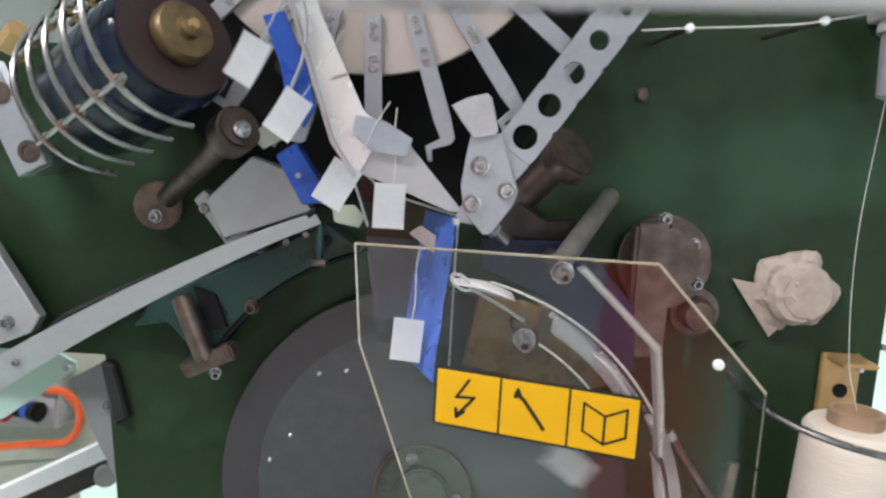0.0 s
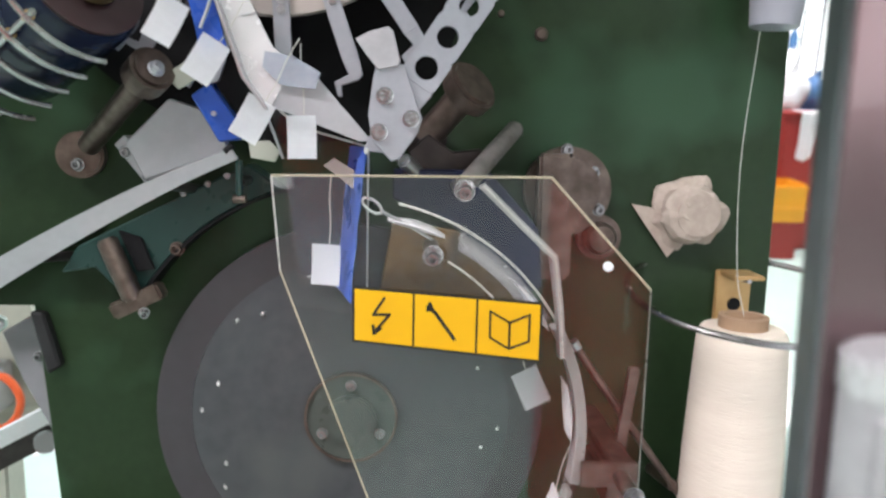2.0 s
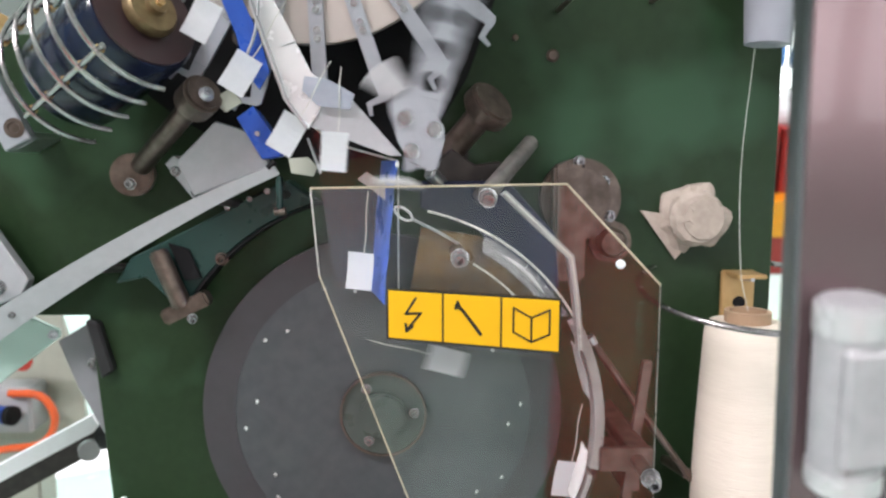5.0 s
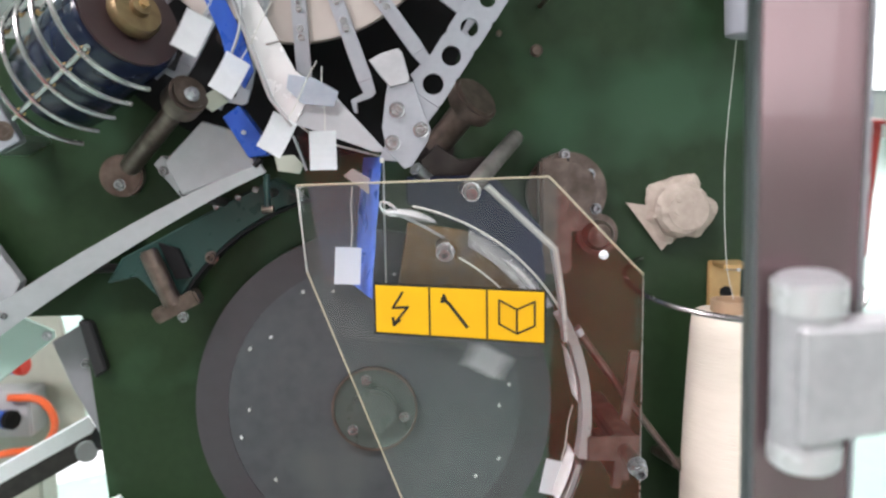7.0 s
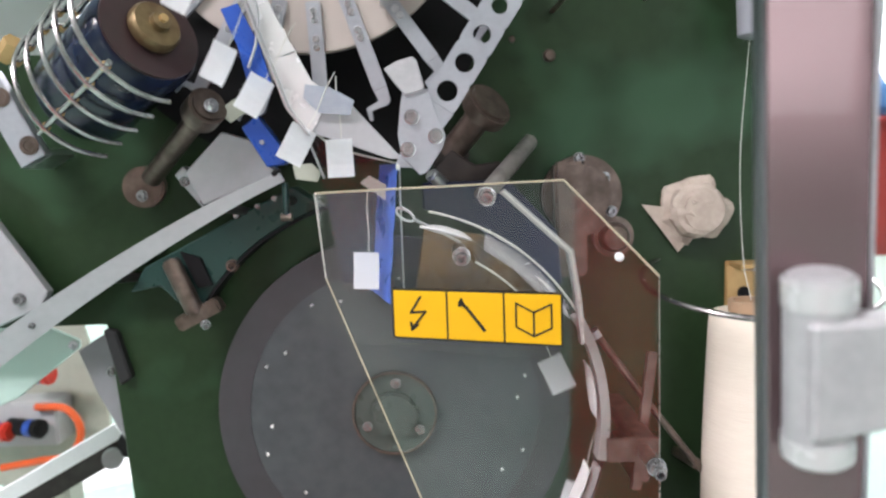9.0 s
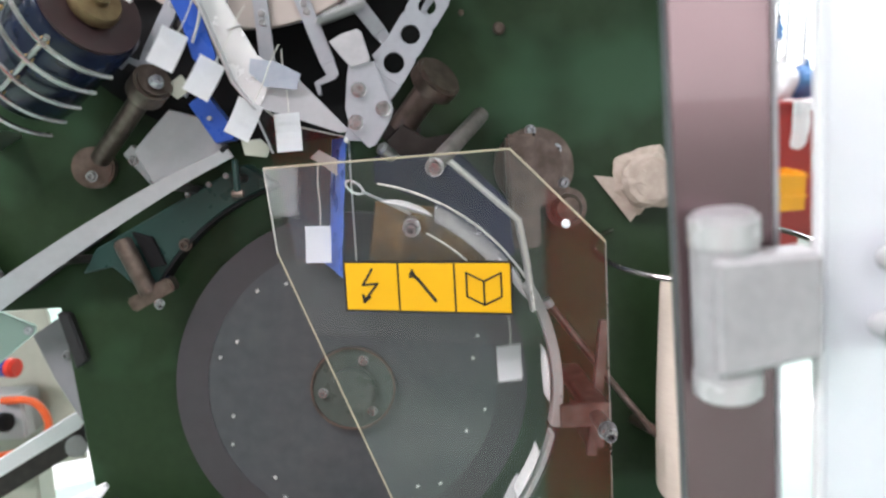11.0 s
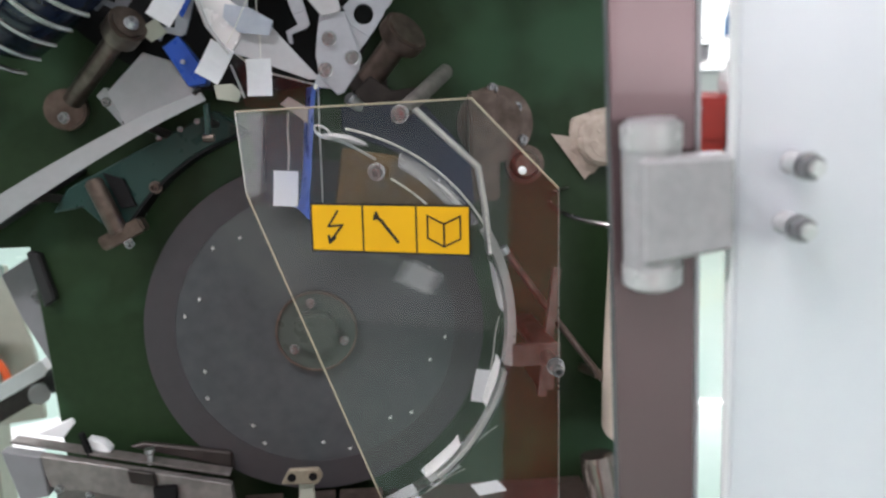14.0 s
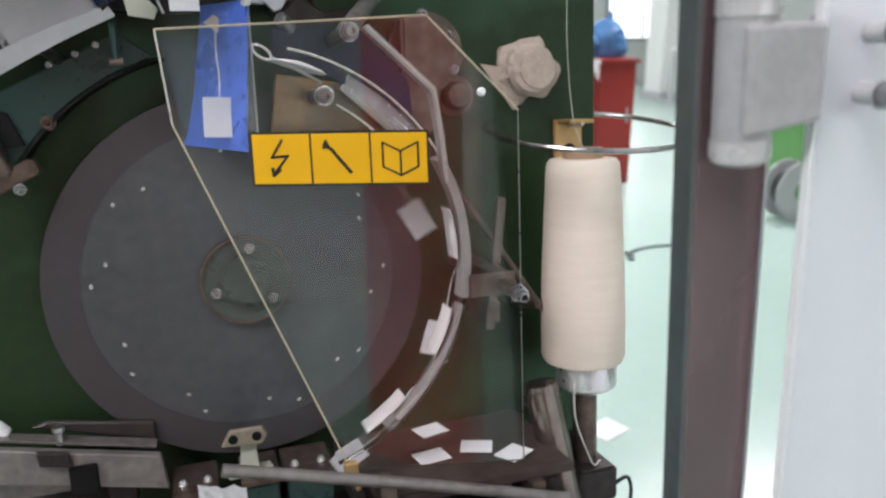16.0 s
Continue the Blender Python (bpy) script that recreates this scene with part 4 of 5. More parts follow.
# ---- front frame: column, hinge, door, top beam ----
def front_frame():
    # the column leans a little in the hall; its own frame starts at the front face's edge
    STAND[0] = Matrix.Translation((0.2024, -0.4515, 1.27)) @ pose(0, 0, 0, 0, -4.0)
    c = thing("frame_column", (0.018, 0.012, -1.26), "maroon brown lacquered frame column with dark seal", "column")
    section = [(0.0012, 0.0), (0.0365, 0.0), (0.0375, 0.001), (0.0365, 0.022), (0.0080, 0.0245), (0.0006, 0.0010)]
    bm = bmesh.new()
    low, high = ([bm.verts.new((x, y, z)) for x, y in section] for z in (-1.262, 0.170))
    bm.faces.new(low[::-1])
    bm.faces.new(high)
    for k in range(len(section)):
        bm.faces.new((low[k], low[(k + 1) % 6], high[(k + 1) % 6], high[k]))
    part("profile", bm, COLUMN, c)
    part("seal", sweep_band([(0.0036, 0.0120, -1.25), (0.0036, 0.0120, 0.170)], (0.0034, 0.0110, 0), (0.0011, -0.0004, 0)), RUBBER_SEAL, c, "dark grey rubber edge seal")
    # the highlight along the column's right edge, built as a bright strip
    part("edge_highlight", box(0.0376, 0.0398, 0.001, 0.020, -1.25, 0.170, 0.0004), STEEL, c, "bright steel strip standing in for the column's edge highlight")
    part("foot_plate", box(-0.010, 0.050, -0.012, 0.040, -1.268, -1.260, 0.001), GREY, c)
    h = thing("door_hinge", (0.0142, -0.009, -0.022), "light grey cast hinge with two studs", "hinge")
    k = part("knuckle", rod((0.0142, -0.0095, -0.058), (0.0142, -0.0095, 0.0125), 0.0118, 32, bevel=0.002), HINGE, h, smooth=True)
    part("upper_collar", rod((0.0142, -0.0095, 0.0000), (0.0142, -0.0095, 0.0116), 0.0124, 32, bevel=0.0012), COLLAR, k, "pale grey turned collar", smooth=True)
    part("lower_collar", rod((0.0142, -0.0095, -0.0572), (0.0142, -0.0095, -0.0468), 0.0124, 32, bevel=0.0012), COLLAR, k, "pale grey turned collar", smooth=True)
    part("leaf", slab([(0.0060, -0.0015), (0.0440, -0.0030), (0.0440, -0.0420), (0.0060, -0.0455)], -0.0225, -0.0080, 0.002), HINGE, h)
    part("door_leaf", box(0.0445, 0.0780, -0.0128, -0.0095, -0.0440, -0.0005, 0.0012), HINGE, h)
    for x, z in ((0.0687, -0.0090), (0.0664, -0.0334)):
        s = part("spacer", rod((x, -0.0176, z), (x, -0.0290, z), 0.0046, 24, bevel=0.0005), GREY, h, smooth=True)
        part("washer", rod((x, -0.0290, z), (x, -0.0300, z), 0.0060, 24), STEEL, s, smooth=True)
        part("nut", rod((x, -0.0300, z), (x, -0.0350, z), 0.0052, 6, bevel=0.0005), MID_GREY, s)
        part("stud_end", rod((x, -0.0350, z), (x, -0.0385, z), 0.0032, 16, bevel=0.0008), BRIGHT, s, smooth=True)
    d = thing("acrylic_door", (0.2, -0.02, -0.8), "open frosted white acrylic machine door", "door")
    pd = part("pane", box(0.0462, 0.65, -0.0175, -0.0130, -0.82, 0.16, 0.001), DOOR, d)
    pd.visible_shadow = False
    part("bright_edge", box(0.0442, 0.0460, -0.0179, -0.0126, -0.82, 0.16, 0.0005), PAPER, d, "bright sawn edge")
    STAND[0] = UPRIGHT
    b = thing("top_beam", (0.1, -0.45, 1.40), "brown lacquered steel beam over the opening", "beam")
    part("profile", slab([(0.027, 1.4035), (0.30, 1.4125), (0.30, 1.470), (0.020, 1.461)], -0.470, -0.430, 0.002), COLUMN, b)
    part("lip", sweep_band([(0.029, -0.472, 1.4037), (0.30, -0.472, 1.4126)], (0, 0, 0.0012), (0, 0.0016, 0)), GREY, b)
    STAND[0] = LEANING
    u = thing("thread_funnel", (0.376, -0.05, 1.456), "light grey plastic thread funnel on the panel", "funnel")
    part("funnel", lathe([(0.0165, 0.0), (0.019, 0.001), (0.0225, 0.045), (0.028, 0.075), (0.034, 0.095), (0.034, 0.105), (0.030, 0.105)], (0.376, -0.05, 1.455), (0.04, 0, 1), 32), GREY_PLASTIC, u, smooth=True)
    part("collar", rod((0.3775, -0.05, 1.500), (0.378, -0.05, 1.506), 0.0255, 28), GREY, u)
    part("mount", box(0.366, 0.390, -0.03, -0.001, 1.515, 1.530, 0.001), GREY, u)
    g = thing("top_thread", (0.25, -0.1, 1.49), "thin thread led through white ceramic eyelets", "thread")
    part("thread", tube(smooth_path([(0.17, -0.10, 1.486), (0.201, -0.10, 1.489), (0.245, -0.10, 1.4925), (0.288, -0.10, 1.498), (0.33, -0.10, 1.512), (0.372, -0.06, 1.56)], 6), 0.0007, 5), THREAD, g)
    for x, z in ((0.201, 1.489), (0.288, 1.498)):
        e = part("eyelet", lathe([(0.0018, 0), (0.0030, 0.001), (0.0030, 0.004), (0.0018, 0.005)], (x, -0.098, z), (0, -1, 0), 16), PAPER, g, "white ceramic eyelet", smooth=True)
        part("pin", rod((x, -0.098, z), (x, -0.001, z + 0.003), 0.002, 10), WORN, e)


front_frame()


# ---- gripper wheel ----
PITCH = 360 / 22


def star_wheel():
    s = thing("gripper_wheel", STARC, "cream round wheel with radial steel gripper arms", "wheel")
    c = STARC
    part("face_plate", rod((c.x, c.y + 0.008, c.z), (c.x, c.y, c.z), 0.137, 96, bevel=0.001), CREAM, s)
    part("hub", lathe([(0.035, 0), (0.035, 0.012), (0.028, 0.016)], c, (0, -1, 0), 32), STEEL, s, smooth=True)
    arm = hook = None
    pins = []
    for k in range(22):
        turn = pose(0, 0, 0, 0, -(2.5 + PITCH * k), 0)
        if arm is None:
            arm = part("arm", merge(box(c.x - 0.0062, c.x + 0.0062, c.y - 0.005, c.y - 0.001, c.z - 0.178, c.z - 0.095, 0.0006)), GREY_STEEL, s)
            arm.matrix_basis = turn
            hook = part("hook", merge(slab([(c.x - 0.006, c.z - 0.178), (c.x + 0.006, c.z - 0.178), (c.x + 0.005, c.z - 0.190), (c.x + 0.001, c.z - 0.193), (c.x - 0.013, c.z - 0.193), (c.x - 0.015, c.z - 0.201), (c.x - 0.018, c.z - 0.200), (c.x - 0.017, c.z - 0.189), (c.x - 0.005, c.z - 0.187)], c.y - 0.005, c.y - 0.002, 0.0004)), GREY_STEEL, arm)
            for z in (0.103, 0.110, 0.126, 0.133):
                pins.append(part("screw", cap_screw((c.x, c.y - 0.005, c.z - z), 0.0027, 0.0022), STEEL, arm, smooth=True))
        else:
            a = new("arm", arm.data)
            a.parent, a.matrix_basis = s, turn
            for src, nm in [(hook, "hook")] + [(p, "screw") for p in pins]:
                q = new(nm, src.data)
                q.parent = a
    return s


STAR = star_wheel()

PIVOT = Vector((0.076, -0.100, 1.372))


def rocker():
    r = thing("rocker_arm", PIVOT, "grey steel rocker arm with a row of round holes", "lever")
    y0, y1 = PIVOT.y, PIVOT.y + 0.005
    # the drilled bar, leaning to the right of upright
    d = Vector((math.sin(radians(34)), math.cos(radians(34))))
    n = Vector((d.y, -d.x))
    o = Vector((0.0985, 1.4125))
    holes = [(o + d * 0.0265 * k, 0.0085 - 0.0006 * k) for k in range(7)]
    bm = bmesh.new()
    wide = 0.0145
    for k, (h, rad) in enumerate(holes):
        lo, hi = h - d * 0.01325, h + d * 0.01325
        sq, ci = [], []
        for j in range(32):
            a = 6.28319 * j / 32
            v = d * math.cos(a) + n * math.sin(a)
            m = max(abs(math.cos(a)) / 0.01325, abs(math.sin(a)) / wide)
            sq.append(h + d * (math.cos(a) / m) + n * (math.sin(a) / m))
            ci.append(h + v * rad)
        for y, flip in ((y0, False), (y1, True)):
            S = [bm.verts.new((p.x, y, p.y)) for p in sq]
            C = [bm.verts.new((p.x, y, p.y)) for p in ci]
            for j in range(32):
                bm.faces.new((S[j], S[(j + 1) % 32], C[(j + 1) % 32], C[j]))
            if not flip:
                S0, C0 = S, C
        for j in range(32):
            bm.faces.new((C0[j], C0[(j + 1) % 32], C[(j + 1) % 32], C[j]))
            mid = (sq[j] + sq[(j + 1) % 32]) / 2 - h
            if abs(mid.dot(n)) > wide * 0.98 or (k == 6 and mid.dot(d) > 0.0131):
                bm.faces.new((S0[j], S0[(j + 1) % 32], S[(j + 1) % 32], S[j]))
    bmesh.ops.remove_doubles(bm, verts=bm.verts, dist=0.00005)
    part("drilled_bar", bm, GREY_STEEL, r)
    foot = o - d * 0.01325
    q = [foot - n * wide, foot + n * wide, foot + n * wide * 0.6 - d * 0.055, foot - n * 0.004 - d * 0.062]
    part("bar_foot", slab([(p.x, p.y) for p in q], y0, y1, 0.0005), GREY_STEEL, r)
    part("clamp_plate", slab([(0.0625, 1.414), (0.0600, 1.402), (0.0570, 1.378), (0.0600, 1.360), (0.0740, 1.345), (0.0800, 1.347), (0.0930, 1.366), (0.0960, 1.376), (0.0880, 1.398), (0.0830, 1.414)], y0 - 0.006, y0 - 0.001, 0.0006), GREY_STEEL, r)
    for x, z in ((0.069, 1.392), (0.088, 1.376), (0.065, 1.366)):
        screw((x, y0 - 0.006, z), r, 0.0052, 0.006)
    part("paddle", slab([(0.048, 1.4305), (0.058, 1.4360), (0.071, 1.4395), (0.0745, 1.4365), (0.0800, 1.4155), (0.0780, 1.4125), (0.0640, 1.4095), (0.0550, 1.4205)], y0 - 0.009, y0 - 0.006, 0.0006), HINGE, r, "pale bent paddle")
    part("pivot_pin", rod((PIVOT.x, y1, PIVOT.z), (PIVOT.x, -0.055, PIVOT.z), 0.007, 18), WORN, r, smooth=True)
    return r


ROCKER = rocker()


# ---- thread cage at the upper corner ----
def cage():
    ax = Vector((0.736, -0.562, 0.361)).normalized()
    u = Vector((0.60, 0.32, -0.72))
    u = (u - ax * u.dot(ax)).normalized()
    v = ax.cross(u)
    top = Vector((-0.129, -0.118, 1.4655))
    g = thing("wire_cage_drum", top - ax * 0.12, "dark blue drum inside a cage of bright wire hoops", "drum")
    part("drum", lathe([(0.042, 0), (0.044, 0.004), (0.044, 0.108), (0.041, 0.112)], top - ax * 0.118, ax, 48), BLUE_DRUM, g, smooth=True)
    part("end_face", rod(top - ax * 0.0055, top - ax * 0.003, 0.0405, 48), PLUM, g)
    k = part("knob", lathe([(0.018, 0), (0.0205, 0.002), (0.0205, 0.008), (0.0185, 0.011), (0.008, 0.012), (0.0075, 0.017), (0.005, 0.018)], top - ax * 0.003, ax, 32), BRONZE, g, "turned bronze knob", smooth=True)
    part("knob_screw", rod(top + ax * 0.0145, top + ax * 0.018, 0.0036, 6), BRASS, k)
    rings = []
    for i in range(5):
        c = top - ax * (0.002 + 0.026 * i)
        pts = [c + 0.0615 * (math.cos(a) * u + math.sin(a) * v) for a in [radians(-42 - 6.0 * j) for j in range(35)]]
        part("hoop", tube(pts, 0.0021, 8), WIRE, g, smooth=True)
    for a in (-92, -150, -210):
        w = math.cos(radians(a)) * u + math.sin(radians(a)) * v
        part("tie_rod", rod(top + w * 0.0592 - ax * 0.118, top + w * 0.0592 + ax * 0.004, 0.0024, 10), WIRE, g, smooth=True)
        for i in range(5):
            part("collar", rod(top + w * 0.0592 - ax * (0.0045 + 0.026 * i), top + w * 0.0592 - ax * (0.0005 + 0.026 * i), 0.0036, 10), BRASS, g)
    b = thing("cage_foot", (-0.272, -0.03, 1.37), "grey steel foot plate with two countersunk screws", "bracket")
    part("plate", slab([(-0.312, 1.440), (-0.290, 1.448), (-0.253, 1.374), (-0.275, 1.362)], -0.056, -0.044, 0.001), GREY_STEEL, b)
    part("side", slab([(-0.275, 1.362), (-0.253, 1.374), (-0.256, 1.379), (-0.278, 1.367)], -0.044, -0.001, 0.0005), STEEL, b)
    for x, z in ((-0.287, 1.424), (-0.266, 1.382)):
        s = part("screw", lathe([(0.0085, 0), (0.0085, 0.001), (0.005, 0.0012), (0.0045, 0.0004)], (x, -0.056, z), (0, -1, 0), 20), WORN, b, smooth=True)
    part("brass_nut", rod((-0.283, -0.052, 1.458), (-0.268, -0.062, 1.470), 0.008, 6), BRASS, b)
    p = thing("tilted_post", (-0.188, -0.01, 1.34), "worn brown steel post on a round flange", "post")
    part("flange", rod((-0.188, -0.001, 1.342), (-0.187, -0.014, 1.342), 0.0195, 36, bevel=0.002), WORN, p, smooth=True)
    part("shaft", rod((-0.176, -0.020, 1.350), (-0.108, -0.082, 1.402), 0.0088, 24), WORN, p, smooth=True)
    part("head", rod((-0.112, -0.076, 1.400), (-0.097, -0.092, 1.409), 0.0165, 36, bevel=0.003), WORN, p, smooth=True)
    part("head_screw", cap_screw((-0.095, -0.095, 1.407), 0.005, 0.005, (0.55, -0.62, 0.4)), STEEL, p, smooth=True)
    screw((-0.187, -0.017, 1.334), p, 0.0045, 0.005)


cage()


# ---- tag chute ----
def chute():
    c = thing("tag_chute", (-0.03, -0.10, 1.42), "bright folded sheet steel tag chute", "chute")
    part("upper_sheet", slab([(-0.108, 1.600), (-0.088, 1.600), (-0.040, 1.482), (-0.011, 1.424), (0.004, 1.412), (-0.014, 1.380), (-0.030, 1.402), (-0.060, 1.490)], -0.100, -0.0985, 0.0003), CHUTE, c)
    part("lower_sheet", slab([(-0.014, 1.382), (0.004, 1.412), (0.020, 1.404), (0.060, 1.359), (0.050, 1.359), (0.002, 1.377)], -0.098, -0.0965, 0.0003), SATIN, c, "dull steel lower lip")
    part("fold", sweep_band([(-0.060, -0.106, 1.490), (-0.030, -0.106, 1.402), (-0.014, -0.106, 1.380)], (0.0008, 0, 0.0003), (0, 0.008, 0)), STEEL, c)
    part("seam", sweep_band([(-0.033, -0.1005, 1.445), (-0.022, -0.1005, 1.448)], (0, 0, 0.0006), (0, 0.0006, 0)), STEEL, c)
    part("clear_window", slab([(-0.016, 1.421), (0.004, 1.418), (0.023, 1.407), (0.019, 1.395), (-0.006, 1.398), (-0.018, 1.410)], -0.104, -0.102, 0), CLEAR_GREY, c, "clear plastic window piece of the chute")
    part("support", rod((-0.05, -0.098, 1.462), (-0.05, -0.001, 1.462), 0.007, 14), DARK_STEEL, c)
    part("support", rod((0.010, -0.096, 1.388), (0.010, -0.001, 1.388), 0.005, 14), DARK_STEEL, c)
    k = thing("clear_tag_box", (0.02, -0.09, 1.31), "clear acrylic tag box with blue film", "box")
    for nm, b, mat in (("front_sheet", slab([(-0.016, 1.386), (0.004, 1.369), (0.056, 1.355), (0.056, 1.245), (0.004, 1.250), (-0.006, 1.330)], -0.0865, -0.085, 0), ACRYLIC),
                       ("side_sheet", box(0.0555, 0.057, -0.085, -0.040, 1.245, 1.355, 0), ACRYLIC)):
        part(nm, b, mat, k).visible_shadow = False
    part("top_edge", tube([(-0.016, -0.086, 1.386), (0.004, -0.086, 1.369), (0.056, -0.086, 1.355)], 0.0009, 6), PALE_EDGE, k)
    part("side_edge", tube([(0.0565, -0.086, 1.355), (0.0565, -0.086, 1.246)], 0.0008, 6), PALE_EDGE, k)
    part("film_fold", slab([(0.022, 1.340), (0.030, 1.346), (0.047, 1.336), (0.046, 1.322), (0.036, 1.330)], -0.078, -0.077, 0), CREAM, k, "pale guide tongue")
    part("back_wall", slab([(-0.012, 1.332), (0.044, 1.332), (0.044, 1.245), (0.000, 1.250)], -0.046, -0.044, 0), GLASSY, k)
    part("bracket", box(0.0, 0.04, -0.044, -0.001, 1.29, 1.31, 0.001), DARK_STEEL, k)
    b = thing("steel_slide_block", (-0.09, -0.03, 1.35), "dull grey steel slide block with screws", "block")
    part("top_plate", slab([(-0.132, 1.354), (-0.098, 1.388), (-0.072, 1.380), (-0.052, 1.350), (-0.118, 1.325)], -0.060, -0.048, 0.001), SATIN, b)
    part("side_plate", slab([(-0.146, 1.352), (-0.138, 1.360), (-0.102, 1.328), (-0.120, 1.318)], -0.046, -0.030, 0.001), SATIN, b)
    part("mount", box(-0.125, -0.085, -0.048, -0.001, 1.335, 1.365, 0.001), DARK_STEEL, b)
    screw((-0.137, -0.046, 1.346), b, 0.0038, 0.004)
    screw((-0.120, -0.046, 1.328), b, 0.0038, 0.004)
    t = thing("blue_tape_block", (-0.06, -0.06, 1.375), "block wrapped in bright blue plastic tape", "block")
    part("tape", slab([(-0.076, 1.390), (-0.062, 1.400), (-0.038, 1.365), (-0.041, 1.358), (-0.056, 1.356)], -0.078, -0.061, 0.001), BLUE, t)
    part("fastener", rod((-0.0585, -0.079, 1.377), (-0.0585, -0.082, 1.377), 0.002, 8), STEEL, t)
    part("pale_flap", slab([(-0.095, 1.404), (-0.079, 1.414), (-0.070, 1.402), (-0.084, 1.394)], -0.080, -0.078, 0.0003), OLIVE, t, "pale card flap")
    part("pale_tab", slab([(-0.034, 1.357), (-0.032, 1.345), (-0.014, 1.342), (-0.010, 1.350), (-0.018, 1.358)], -0.080, -0.078, 0.0003), OLIVE, t, "pale card tab")
    u = thing("blue_chute_band", (-0.06, -0.08, 1.45), "bright blue band beside the chute", "film")
    part("band", slab([(-0.080, 1.482), (-0.066, 1.486), (-0.050, 1.452), (-0.043, 1.424), (-0.051, 1.410), (-0.062, 1.424), (-0.068, 1.452)], -0.1035, -0.1015, 0.0003), BLUE, u)
    part("wire_loop", tube(smooth_path([(-0.075, -0.105, 1.500), (-0.058, -0.108, 1.500), (-0.050, -0.108, 1.480), (-0.052, -0.108, 1.455), (-0.060, -0.106, 1.435)], 6), 0.0014, 6), STEEL, u, smooth=True)
    part("holder", rod((-0.066, -0.101, 1.45), (-0.066, -0.001, 1.45), 0.006, 12), DARK_STEEL, u)
    o = thing("tag_hanger_pin", (-0.045, -0.06, 1.32), "thin upright steel pin with nuts", "pin")
    part("pin", rod((-0.045, -0.062, 1.312), (-0.045, -0.062, 1.342), 0.0028, 10), TEAL, o, smooth=True)
    part("nut", rod((-0.050, -0.062, 1.312), (-0.040, -0.062, 1.312), 0.0035, 8), WORN, o)
    part("wire", tube([(-0.016, -0.092, 1.373), (-0.006, -0.092, 1.345)], 0.0011, 6), STEEL, o)
    part("mount", rod((-0.045, -0.060, 1.325), (-0.045, -0.001, 1.325), 0.004, 10), DARK_STEEL, o)


chute()

FILM_AT = Vector((0.0505, -0.104, 1.239))


def blue_film():
    f = thing("blue_film_sheet", FILM_AT, "creased translucent blue film hanging by the tag box", "film")
    bm = bmesh.new()
    grid = []
    for a in range(15):
        v = a / 14
        row = []
        for b in range(11):
            u = b / 10
            spread = 0.012 + 0.007 * (1 - v) ** 5
            crease = 0.0022 * math.sin(v * 11 + 4 * u) * math.sin(3.1 * u) + 0.0025 * noise.noise(Vector((u * 3.5, v * 6, 3)))
            row.append(bm.verts.new((0.0455 + 0.0105 * v - spread * (1 - u) + 0.5 * crease, -0.104 + 0.070 * (1 - u) * (0.75 + 0.25 * (1 - v)), 1.239 + 0.116 * v + 0.006 * (1 - v) * (1 - u))))
        grid.append(row)
    for a in range(14):
        for b in range(10):
            bm.faces.new((grid[a][b], grid[a][b + 1], grid[a + 1][b + 1], grid[a + 1][b]))
    bmesh.ops.solidify(bm, geom=bm.faces[:], thickness=0.0005)
    part("sheet", bm, PALE_BLUE, f, smooth=True)
    part("clip", box(0.0545, 0.0575, -0.106, -0.0865, 1.350, 1.3545, 0.0005), PALE_EDGE, f)
    return f


FILM = blue_film()


